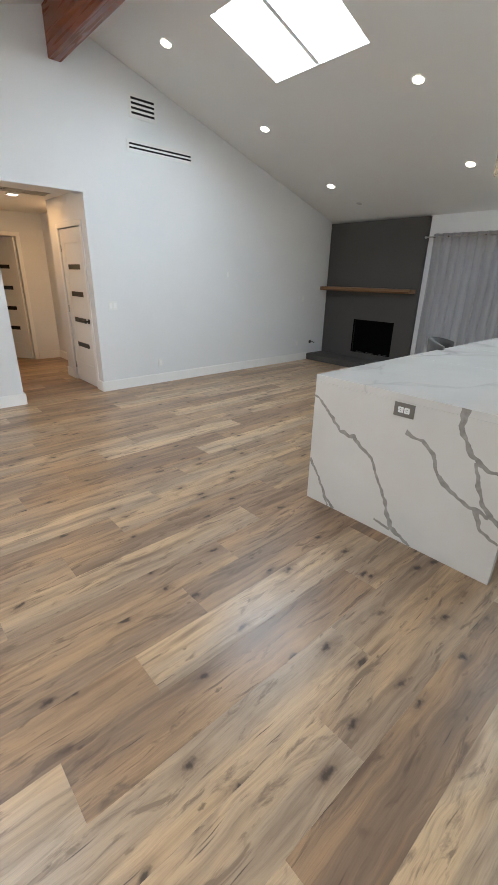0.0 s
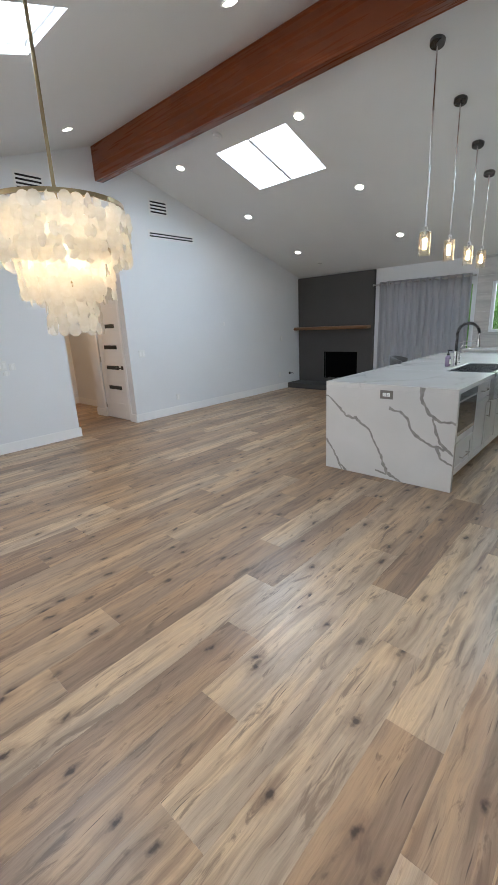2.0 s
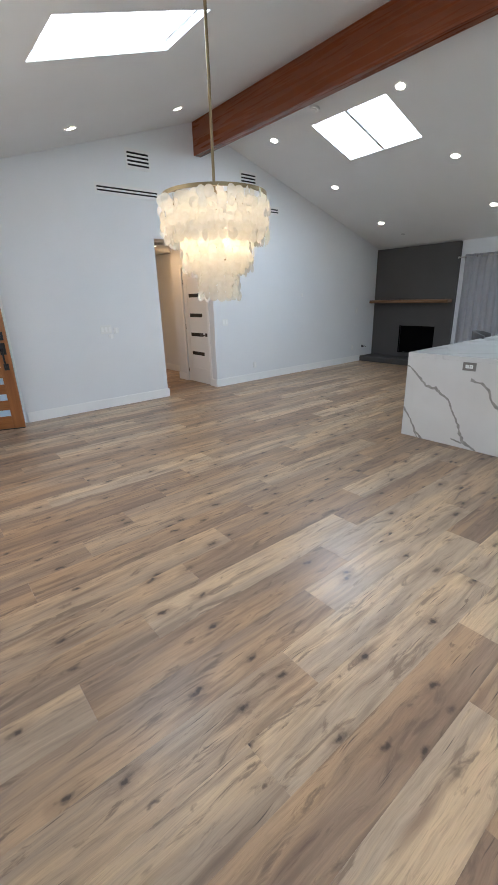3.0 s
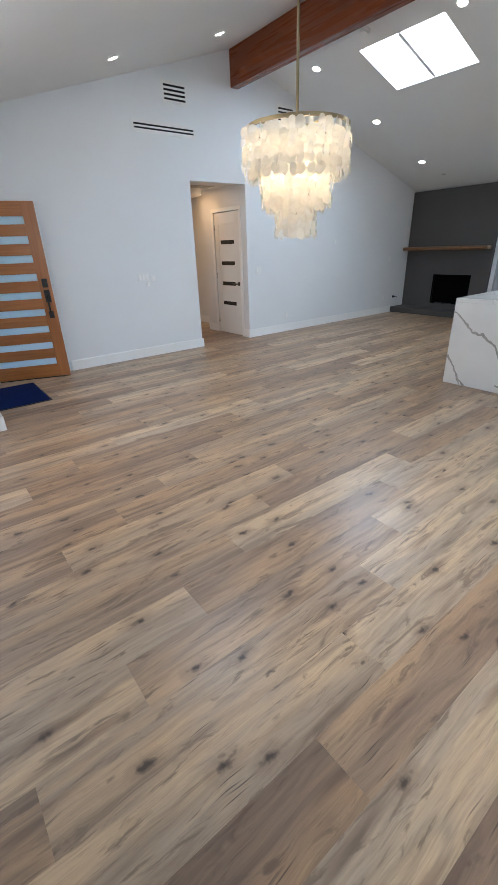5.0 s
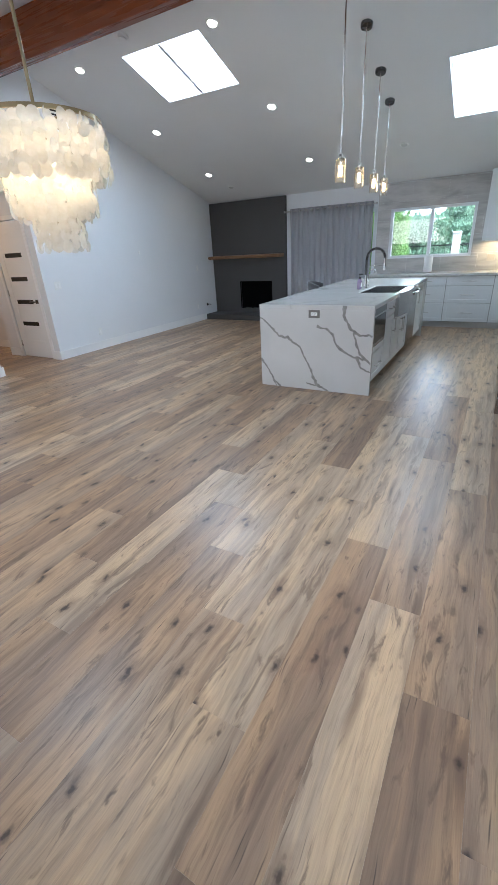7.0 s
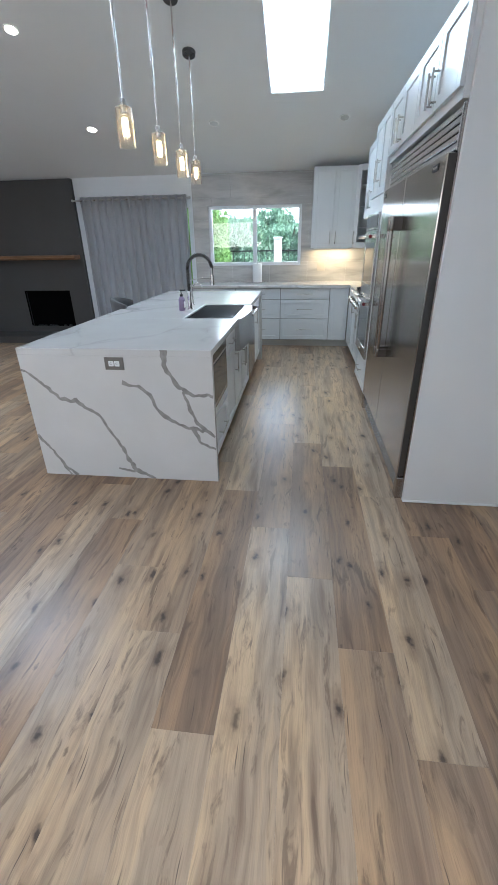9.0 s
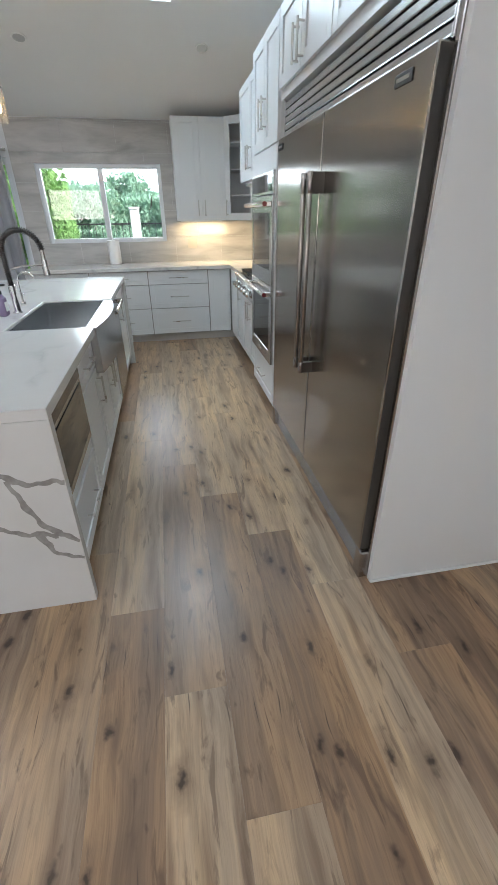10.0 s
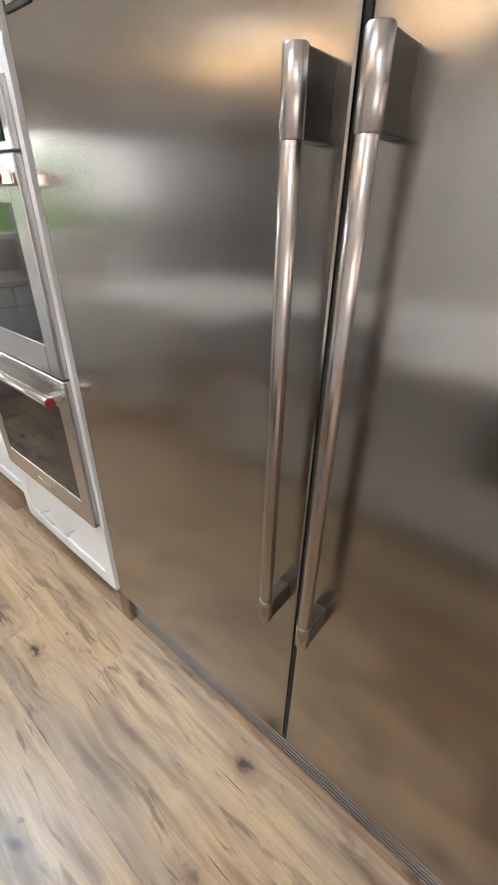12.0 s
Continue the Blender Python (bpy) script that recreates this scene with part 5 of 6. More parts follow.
s.cyl((0, 0, RZ + 0.02), "z", 0.0075, roof(CH[0]) - 1.53 - RZ - 0.03, 12)
s.done("stem", M_BRASS, ch, 40)
s = Shape()
bmesh.ops.create_cone(s.bm, cap_ends=True, segments=28, radius1=0.055, radius2=0.065, depth=0.03,
                      matrix=Matrix.Translation((0, 0, roof(CH[0]) - 1.53 - 0.012)) @ ceiling_turn(CH[0]))
s.done("canopy", M_BRASS, ch, 40)
# shell disc shared by all
d = Shape()
c0 = d.bm.verts.new((0, 0.0012, 0))
rim = [d.bm.verts.new((0.025 * math.cos(2 * math.pi * i / 12), -0.0012 + 0.0016 * math.sin(4 * math.pi * i / 12), 0.027 * math.sin(2 * math.pi * i / 12))) for i in range(12)]
for i in range(12):
    d.bm.faces.new((c0, rim[i], rim[(i + 1) % 12]))
disc_mesh = d.mesh("shell", M_SHELL, 180)
random.seed(11)
spots = []
for rad, top, rows_n, step in ((0.272, RZ - 0.002, 6, 0.035), (0.235, RZ - 0.02, 5, 0.04), (0.188, RZ - 0.165, 5, 0.036), (0.150, RZ - 0.17, 5, 0.04), (0.104, RZ - 0.31, 5, 0.036)):
    per = max(8, int(2 * math.pi * rad / 0.043))
    for i in range(per):
        a0 = 2 * math.pi * i / per
        for j in range(rows_n):
            a = a0 + (random.random() - 0.5) * 0.06
            spots.append((rad + (random.random() - 0.5) * 0.022, a, top - 0.036 - j * step + (random.random() - 0.5) * 0.016))
nearest = spots[:290]
for r, a, z in nearest:
    o = new("shell", disc_mesh)
    o.parent = ch
    o.location = (r * math.cos(a), r * math.sin(a), z)
    o.rotation_euler = ((random.random() - 0.5) * 0.35, 0, a + math.pi / 2 + (random.random() - 0.5) * 1.5)
if spots[290:]:
    s = Shape()
    for r, a, z in spots[290:]:
        tmp = disc_mesh.copy()
        tmp.transform(pose(r * math.cos(a), r * math.sin(a), z, 0, 0, math.degrees(a) + 90 + (random.random() - 0.5) * 45))
        s.bm.from_mesh(tmp)
        bpy.data.meshes.remove(tmp)
    tagged(s.done("shell_strands", M_SHELL, ch, 180), "strung capiz shells", kind="stuff")
for a in (0.3, 2.4, 4.5):
    s = Shape()
    s.ball((0.08 * math.cos(a), 0.08 * math.sin(a), RZ - 0.185), 0.03, (1, 1, 1.2), 14)
    tagged(s.done("bulb", M_BULB, ch, 60), "warm glowing bulb")

# ---- refrigerator pair ----
FY = -0.175
fr = at_origin("pair of tall brushed stainless refrigerator and freezer columns", "refrigerator", "refrigerator")
R0, RM, R1 = 2.480, 3.325, 4.118
s = Shape()
s.box(2.462, 4.14, SOUTH + 0.01, FY - 0.085, 0.10, 2.03)
tagged(s.done("body", M_STEELV, fr), "steel cabinet body")
for a, b in ((R0, RM - 0.0062), (RM + 0.0062, R1)):
    s = Shape()
    s.box(a, b, FY - 0.08, FY, 0.152, 1.85, 0.005, seg=2)
    dr = s.done("door", M_STEEL, fr)
    # thin dark strips over the steel sides, darkened against the window's glare
    s = Shape()
    for x in (a - 0.002, b + 0.0002):
        s.box(x, x + 0.0018, FY - 0.078, FY - 0.006, 0.158, 1.844)
    tagged(s.done("door_edge", M_EDGE, dr), "dark door edge")
for a, b, y, z in ((2.456, 2.477, FY - 0.040, 0.123), (4.122, 4.14, FY - 0.040, 0.123)):
    s = Shape()
    s.box(a, b, FY - 0.07, y, z, 2.03, 0.003)
    s.done("trim", M_STEELV, fr)
# dark sheet painted as the shade behind the louvres
s = Shape()
s.box(2.478, 4.122, FY - 0.085, FY - 0.075, 1.84, 2.03)
tagged(s.done("grille_shade", M_SHADE_AND_GASKET, fr), "dark sheet for the shade behind the louvres")
for a, b in ((2.4775, 2.488), (4.113, 4.1215)):
    s = Shape()
    s.box(a, b, FY - 0.074, FY - 0.035, 1.853, 2.03, 0.002)
    s.done("grille_end", M_OVEN, fr)
for i in range(5):
    s = Shape()
    z = 1.874 + i * 0.033
    s.box(2.489, 4.112, FY - 0.060, FY - 0.036, z - 0.0132, z + 0.0132, 0.003)
    s.done("louvre", M_OVEN, fr)
s = Shape()
s.box(2.52, 4.08, FY - 0.12, FY - 0.044, 0.0, 0.118)
for i in range(6):
    z = 0.004 + i * 0.019
    s.box(2.52, 4.08, FY - 0.045, FY - 0.026, z, z + 0.011, 0.002)
tagged(s.done("kick_grille", M_OVEN, fr), "ribbed steel kick plate")
# gasket brought close to the front so the gap's shade stays black
s = Shape()
s.box(RM - 0.0040, RM + 0.0040, FY - 0.079, FY - 0.003, 0.156, 1.846)
tagged(s.done("gasket", M_SHADE_AND_GASKET, fr), "black door gasket in the gap")
for a, b in ((2.458, 2.52), (4.08, 4.14)):
    s = Shape()
    s.box(a, b, FY - 0.10, FY - 0.002, 0.0, 0.15, 0.006)
    s.done("foot", M_STEELV, fr)


def long_handle(x):
    s = Shape()
    y = FY + 0.062
    s.cyl((x, y, 0.720), "z", 0.0128, 0.905, 24, bevel=0.003)
    for z0, z1 in ((0.712, 0.772), (1.547, 1.632)):
        s.cyl((x, y, z0), "z", 0.0145, z1 - z0, 24, bevel=0.003)
    o = tagged(s.done("handle", M_STEELV, fr, 35), "long round steel bar handle")
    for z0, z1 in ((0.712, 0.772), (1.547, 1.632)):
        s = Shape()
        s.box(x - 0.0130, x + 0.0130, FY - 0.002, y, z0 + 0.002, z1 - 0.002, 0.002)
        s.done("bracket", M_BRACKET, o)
    return o


long_handle(3.275)
long_handle(3.370)
for x in (2.64, 4.055):
    s = Shape()
    s.box(x - 0.05, x + 0.05, FY + 0.0005, FY + 0.004, 1.792, 1.822, 0.001)
    o = s.done("badge", M_BLACK, fr)
    s = Shape()
    s.box(x - 0.038, x + 0.038, FY + 0.0042, FY + 0.005, 1.802, 1.812)
    s.done("badge_bar", M_CHROME, o)

# end panel beside the refrigerator
s = Shape()
s.prism([(2.43, 0), (2.455, 0), (2.455, roof(2.455) - 0.002), (2.43, roof(2.43) - 0.002)], "y", SOUTH, -0.222)
structure(s.done("wall_end_panel", M_DOORW), "tall white panel wall closing the kitchen run", "wall")
s = Shape()
s.box(2.418, 2.43, SOUTH + BB_T, -0.222, 0.0, 0.014, 0.003)
structure(s.done("trim_shoe", M_TRIM), "thin white shoe moulding", "trim")

# cabinets above the refrigerator
YB = FY - 0.02
c = at_origin("white shaker wall cabinet above the refrigerator", "wall_cabinet", "cabinet", "upper cabinets")
carcass(c, 2.458, 4.14, SOUTH + 0.005, YB, 2.035, 2.43)
for a, b, hx_ in ((2.46, 2.88, 2.84), (2.88, 3.30, 2.92), (3.30, 3.72, 3.68), (3.72, 4.138, 3.76)):
    front(c, "door", "y", a, b, 2.075, 2.43, (YB, 1), ("v", hx_, 2.10, 2.25))

# ---- oven tower ----
O0, O1 = 4.145, 4.885
ot = at_origin("tall white oven cabinet with a drawer and two upper doors", "oven_cabinet", "cabinet")
carcass(ot, O0, O1, SOUTH + 0.005, YB, 0.10, 2.43)
s = Shape()
s.box(O0, O1, SOUTH + 0.005, YB - 0.07, 0.0, 0.10)
s.done("toe_kick", M_KICK, ot)
front(ot, "drawer", "y", O0 + 0.002, O1, 0.13, 0.455, (YB, 1), "h")
s = Shape()
s.box(O0, O0 + 0.022, YB, YB + 0.019, 0.46, 1.84, 0.001)
s.box(O1 - 0.022, O1, YB, YB + 0.019, 0.46, 1.84, 0.001)
s.box(O0 + 0.022, O1 - 0.022, YB, YB + 0.019, 1.715, 1.84, 0.001)
s.done("face_frame", M_CAB, ot)
om = (O0 + O1) / 2
front(ot, "door", "y", O0 + 0.002, om, 1.845, 2.43, (YB, 1), ("v", om - 0.045, 1.95, 2.12))
front(ot, "door", "y", om, O1, 1.845, 2.43, (YB, 1), ("v", om + 0.045, 1.95, 2.12))
ov = thing("double_oven", (om, YB, 0.46), "stainless double wall oven with black glass doors", "oven")
w = (O1 - O0) / 2 - 0.024
for z0, z1 in ((0.0, 0.56), (0.565, 1.115)):
    s = Shape()
    fw = 0.065
    s.box(-w, -w + fw, 0.001, 0.04, z0, z1, 0.003)
    s.box(w - fw, w, 0.001, 0.04, z0, z1, 0.003)
    s.box(-w + fw, w - fw, 0.001, 0.04, z0, z0 + 0.095, 0.003)
    s.box(-w + fw, w - fw, 0.001, 0.04, z1 - 0.10, z1, 0.003)
    dr = s.done("door", M_OVEN, ov)
    s = Shape()
    s.box(-w + fw, w - fw, 0.02, 0.037, z0 + 0.095, z1 - 0.10)
    tagged(s.done("window", M_OVENGLASS, dr), "black glass oven window")
    s = Shape()
    for x in (-w + 0.03, w - 0.03):
        s.box(x - 0.016, x + 0.016, 0.04, 0.085, z1 - 0.065, z1 - 0.035, 0.004)
    s.cyl((-w + 0.005, 0.088, z1 - 0.05), "x", 0.015, 2 * w - 0.01, 18, bevel=0.003)
    tagged(s.done("handle", M_CHROME, dr, 40), "polished bar handle")
    s = Shape()
    s.cyl((-w + 0.012, 0.088, z1 - 0.05), (-1, 0, 0), 0.0152, 0.009, 18)
    tagged(s.done("end_cap", plain("red_cap", (0.16, 0.01, 0.012), 0.3) if z0 == 0 else bpy.data.materials["red_cap"], dr), "dark red end cap")
s = Shape()
s.box(-w, w, 0.001, 0.036, 1.12, 1.25, 0.003)
s.done("control_panel", M_OVEN, ov)
s = Shape()
s.box(-w + 0.03, w - 0.03, 0.0365, 0.039, 1.137, 1.235, 0.001)
tagged(s.done("display", M_OVENGLASS, ov), "black glass control display")
s = Shape()
s.box(-0.05, 0.05, 0.0405, 0.043, 0.028, 0.052, 0.001)
tagged(s.done("badge", M_CHROME, ov), "small metal badge")

# ---- range run along the south wall ----
BF = -0.262            # base carcass front
run = at_origin("white base cabinets with drawers under the range top", "base_cabinet", "cabinet", "base cabinets")
carcass(run, O1 + 0.002, 6.72, SOUTH + 0.005, BF, 0.10, 0.745, M_CARC_SHADE)
s = Shape()
s.box(O1 + 0.002, 6.79, SOUTH + 0.005, BF - 0.07, 0.0, 0.10)
s.done("toe_kick", M_KICK, run)
s = Shape()
s.box(O1 + 0.002, 4.985, SOUTH + 0.005, BF, 0.746, 0.873)
s.box(5.93, 6.72, SOUTH + 0.005, BF, 0.746, 0.873)
s.done("upper_body", M_CAB, run)
fb = (BF, 1)
for z0, z1 in ((0.105, 0.36), (0.36, 0.615), (0.615, 0.868)):
    front(run, "drawer", "y", O1 + 0.004, 5.06, z0, z1, fb, "h", 0.03)
front(run, "door", "y", 5.06, 5.46, 0.105, 0.742, fb, ("v", 5.415, 0.52, 0.69))
front(run, "door", "y", 5.46, 5.86, 0.105, 0.742, fb, ("v", 5.505, 0.52, 0.69))
front(run, "door", "y", 5.935, 6.30, 0.105, 0.868, fb, ("v", 5.985, 0.62, 0.79))
s = Shape()
s.box(5.862, 5.932, BF, BF + 0.019, 0.105, 0.742)
s.box(6.302, 6.70, BF, BF + 0.019, 0.105, 0.868)
s.done("filler", M_CAB, run)

rt = thing("range_top", (5.46, BF, 0.75), "stainless gas range top with a row of knobs and black grates", "range")
s = Shape()
s.box(-0.455, 0.455, -0.56, 0.075, 0.0, 0.165, 0.006)
s.box(-0.455, 0.455, -0.56, -0.54, 0.165, 0.205, 0.003)
s.cyl((-0.455, 0.07, 0.155), "x", 0.018, 0.91, 16)
s.done("body", M_OVEN, rt, 40)
for i in range(6):
    s = Shape()
    x = -0.375 + i * 0.15
    s.cyl((x, 0.075, 0.075), "y", 0.032, 0.012, 20)
    s.cyl((x, 0.087, 0.075), "y", 0.024, 0.035, 20, 0.021, bevel=0.003)
    s.box(x - 0.004, x + 0.004, 0.12, 0.128, 0.055, 0.095)
    tagged(s.done("knob", M_CHROME, rt, 40), "polished knob")
s = Shape()
s.box(-0.44, 0.44, -0.53, 0.03, 0.166, 0.172)
for gx in (-0.295, 0.0, 0.295):
    for i in range(5):
        x = gx - 0.13 + i * 0.065
        s.box(x - 0.006, x + 0.006, -0.52, 0.02, 0.195, 0.210)
    for y in (-0.52, -0.38, -0.25, -0.11, 0.01):
        s.box(gx - 0.138, gx + 0.138, y - 0.006, y + 0.006, 0.190, 0.206)
    for y in (-0.39, -0.12):
        s.cyl((gx, y, 0.172), "z", 0.045, 0.014, 18)
    for dx in (-0.13, 0.13):
        for y in (-0.51, 0.005):
            s.box(gx + dx - 0.007, gx + dx + 0.007, y - 0.007, y + 0.007, 0.172, 0.195)
tagged(s.done("grate", M_BLACK, rt), "black cast iron grates")

hc = at_origin("white shaker hood cabinet over the range", "hood_cabinet", "cabinet", "upper cabinets")
carcass(hc, O1 + 0.003, 5.88, SOUTH + 0.005, BF, 1.73, 2.43)
front(hc, "door", "y", O1 + 0.005, 5.38, 1.725, 2.43, fb, ("v", 5.335, 1.80, 1.97))
front(hc, "door", "y", 5.38, 5.88, 1.725, 2.43, fb, ("v", 5.425, 1.80, 1.97))
s = Shape()
s.box(O1 + 0.02, 5.86, SOUTH + 0.03, BF - 0.03, 1.70, 1.729)
tagged(s.done("hood_insert", M_OVEN, hc), "steel hood insert")
# small uppers and the corner
U0, U1 = 1.40, 2.43
UF = -0.575
us = at_origin("narrow white shaker wall cabinet by the corner", "wall_cabinet", "cabinet", "upper cabinets")
carcass(us, 5.885, 6.72, SOUTH + 0.005, UF, U0, U1)
front(us, "door", "y", 5.89, 6.30, U0, U1, (UF, 1), ("v", 5.94, 1.45, 1.62))
front(us, "door", "y", 6.30, 6.718, U0, U1, (UF, 1), ("v", 6.66, 1.45, 1.62))
UX = 7.035
cc = at_origin("white corner wall cabinet with a glass door and shelves", "corner_cabinet", "cabinet", "upper cabinets")
s = Shape()
foot = [(6.722, SOUTH + 0.005), (EAST - 0.012, SOUTH + 0.005), (EAST - 0.012, -0.262), (UX, -0.262), (6.722, UF)]
t = 0.018
s.prism(foot, "z", U0, U0 + t)
s.prism(foot, "z", U1 - t, U1)
for z in (1.66, 1.92, 2.18):
    s.prism([(6.75, SOUTH + 0.02), (EAST - 0.03, SOUTH + 0.02), (EAST - 0.03, -0.29), (UX - 0.01, -0.29), (6.745, UF - 0.01)], "z", z, z + 0.012)
s.box(6.722, 6.74, SOUTH + 0.005, UF, U0 + t, U1 - t)
s.box(UX, EAST - 0.012, -0.28, -0.262, U0 + t, U1 - t)
s.box(6.74, EAST - 0.012, SOUTH + 0.005, SOUTH + 0.015, U0 + t, U1 - t)
s.box(EAST - 0.022, EAST - 0.012, SOUTH + 0.015, -0.28, U0 + t, U1 - t)
s.done("body", M_CAB, cc)
p0, p1 = Vector((6.722, UF, 0)), Vector((UX, -0.262, 0))
dl = (p1 - p0).length
dm = Matrix.Translation(p0) @ Matrix.Rotation(math.atan2(p1.y - p0.y, p1.x - p0.x), 4, "Z")
s = Shape()
fw = 0.075
s.box(0.003, fw, 0, 0.02, U0, U1, 0.0015, m=dm)
s.box(dl - fw, dl - 0.003, 0, 0.02, U0, U1, 0.0015, m=dm)
s.box(fw, dl - fw, 0, 0.02, U0, U0 + fw, 0.0015, m=dm)
s.box(fw, dl - fw, 0, 0.02, U1 - fw, U1, 0.0015, m=dm)
gd = s.done("door", M_CAB, cc)
s = Shape()
s.box(fw, dl - fw, 0.008, 0.012, U0 + fw, U1 - fw, m=dm)
o = s.done("pane", M_GLASS, gd)
o.visible_shadow = False
s = Shape()
a, b = dm @ Vector((dl - 0.035, 0.02, 1.45)), dm @ Vector((dl - 0.035, 0.02, 1.62))
bar_pull(s, a, b, dm.to_3x3() @ Vector((0, 1, 0)))
s.done("handle", M_NICKEL, gd, 40)
eu = at_origin("white shaker wall cabinet beside the kitchen window", "wall_cabinet", "cabinet", "upper cabinets")
carcass(eu, UX, EAST - 0.012, -0.258, 0.345, U0, U1)
front(eu, "door", "x", -0.258, 0.044, U0, U1, (UX, -1), ("v", 0.004, 1.45, 1.62))
front(eu, "door", "x", 0.044, 0.345, U0, U1, (UX, -1), ("v", 0.084, 1.45, 1.62))
s = Shape()
s.box(UX + 0.04, EAST - 0.05, -0.2, 0.3, U0 - 0.012, U0 - 0.001, 0.002)
tagged(s.done("light_strip", M_PLASTIC, eu), "slim under-cabinet light")
area_lamp("under_cabinet_lamp", Matrix.Translation((UX + 0.17, 0.02, U0 - 0.016)), 0.10, 0.56, STRIP_WATTS, (1.0, 0.76, 0.42))
area_lamp("under_cabinet_lamp", Matrix.Translation((6.85, -0.62, U0 - 0.016)) @ Matrix.Rotation(0.78, 4, "Z"), 0.30, 0.08, STRIP_WATTS * 0.7, (1.0, 0.76, 0.42))

# ---- base run along the east wall ----
EF = 6.765
er = at_origin("white shaker drawer base cabinets under the window", "base_cabinet", "cabinet", "base cabinets")
carcass(er, EF, EAST - 0.012, -0.262, 2.149, 0.10, 0.873, M_CARC_SHADE)
s = Shape()
s.box(EF - 0.019, EAST - 0.012, 2.1495, 2.166, 0.0, 0.873, 0.001)
s.done("end_panel", M_CAB, er)
s = Shape()
s.box(EF + 0.055, EAST - 0.012, -0.33, 2.15, 0.0, 0.10)
s.done("toe_kick", M_KICK, er)
fe = (EF, -1)
front(er, "door", "x", -0.235, 0.04, 0.105, 0.868, fe)
for y0, y1 in ((0.042, 0.775), (0.777, 1.46), (1.462, 2.148)):
    for z0, z1 in ((0.105, 0.425), (0.425, 0.71), (0.71, 0.868)):
        front(er, "drawer", "x", y0, y1, z0, z1, fe, "h")
ct = at_origin("white quartz kitchen counter with faint grey veins", "countertop", "countertop")
s = Shape()
s.box(6.72, EAST - 0.012, -0.24, 2.17, 0.874, 0.914, 0.002)
s.box(5.92, EAST - 0.012, SOUTH + 0.012, -0.24, 0.874, 0.914, 0.002)
s.done("slab", M_QUARTZ, ct)
s = Shape()
s.box(O1 + 0.003, 5.0, SOUTH + 0.012, -0.24, 0.874, 0.914, 0.002)
s.done("slab", M_QUARTZ, ct)

# paper towel roll and tap items on the counter
pt = thing("paper_towel", (7.20, 1.17, 0.914), "white paper towel roll standing by the window", "paper towel")
s = Shape()
s.cyl((0, 0, 0.008), "z", 0.075, 0.27, 28, bevel=0.004)
s.done("roll", M_PAPER, pt, 40)
s = Shape()
s.cyl((0, 0, 0), "z", 0.085, 0.008, 28)
s.cyl((0, 0, 0.278), "z", 0.008, 0.035, 12)
s.done("holder", M_CHROME, pt, 40)
e = thing("outlet", (EAST - 0.012, 0.17, 1.13), "white outlet plate on the tiled backsplash", "outlet")
s = Shape()
s.box(-0.006, 0, -0.06, 0.06, -0.058, 0.058, 0.002)
s.done("plate", painted("almond_plastic", (0.50, 0.46, 0.40), 0.4, 0.01, 0.0001, 30), e)

# ---- outside ----
s = Shape()
s.box(-140, 140, -140, 140, -0.40, -0.30)
structure(s.done("ground", M_GRASS), "dull green garden ground", "ground")
s = Shape()
s.box(118, 119, -135, 135, -0.3, 60)
structure(s.done("backdrop", glow("hazy_sky", (0.88, 0.96, 1.0), 3.4)), "bright white hazy sky", "sky")


def leaf_cloud(name, label, category, centre, size, count, leaf, mat, seed, group=""):
    """A crown of many small leaves, thick towards the outside and with gaps."""
    random.seed(seed)
    s = Shape()
    cx, cy, cz = centre
    sx, sy, sz = size
    for _ in range(count):
        while True:
            u = Vector((random.uniform(-1, 1), random.uniform(-1, 1), random.uniform(-1, 1)))
            lump = 1 + 0.35 * noise.noise(u * 2.3 + Vector((seed, 0, 0)))
            if 0.35 < u.length < lump and noise.noise(u * 4 + Vector((0, seed, 0))) > -0.25:
                break
        p = Vector((cx + u.x * sx, cy + u.y * sy, cz + u.z * sz))
        r = Euler((random.uniform(0, 6.3), random.uniform(0, 6.3), random.uniform(0, 6.3))).to_matrix()
        l = leaf * random.uniform(0.6, 1.3)
        vs = [s.bm.verts.new(p + r @ Vector(c)) for c in ((-l, 0, 0), (0, l * 0.5, l * 0.12), (l, 0, 0), (0, -l * 0.5, l * 0.12))]
        s.bm.faces.new(vs)
    return s


def tree(x, y, h, spread, seed, mat, label, leaf=0.06, count=15000):
    e = thing("tree", (x, y, -0.3), label, "tree", "garden trees")
    random.seed(seed)
    s = Shape()
    s.tube([(0, 0, 0), (0.05, 0.04, h * 0.3), (0.0, 0.1, h * 0.6), (0.1, 0.05, h * 0.85)], [0.14, 0.11, 0.07, 0.02], 9)
    for i in range(9):
        a = random.uniform(0, 6.3)
        z = h * random.uniform(0.3, 0.75)
        r = spread * random.uniform(0.5, 0.9)
        s.tube([(0, 0.05, z), (r * 0.5 * math.cos(a), r * 0.5 * math.sin(a), z + 0.25), (r * math.cos(a), r * math.sin(a), z + 0.6)], [0.05, 0.03, 0.01], 6)
    s.done("trunk", M_BARK, e, 60)
    c = leaf_cloud("", "", "", (0, 0, h * 0.62), (spread, spread, h * 0.42), count, leaf, mat, seed)
    tagged(c.done("crown", mat, e), "leafy green crown", kind="stuff")


e = thing("hedge", (10.2, 2.92, -0.3), "tall clipped yellow-green hedge outside the window", "hedge")
leaf_cloud("", "", "", (0, 0, 1.55), (0.7, 0.84, 1.55), 26000, 0.045, M_HEDGE, 21).done("foliage", M_HEDGE, e)
tree(14.5, 2.9, 2.5, 1.3, 31, M_TREE, "leafy garden tree beyond the hedge")
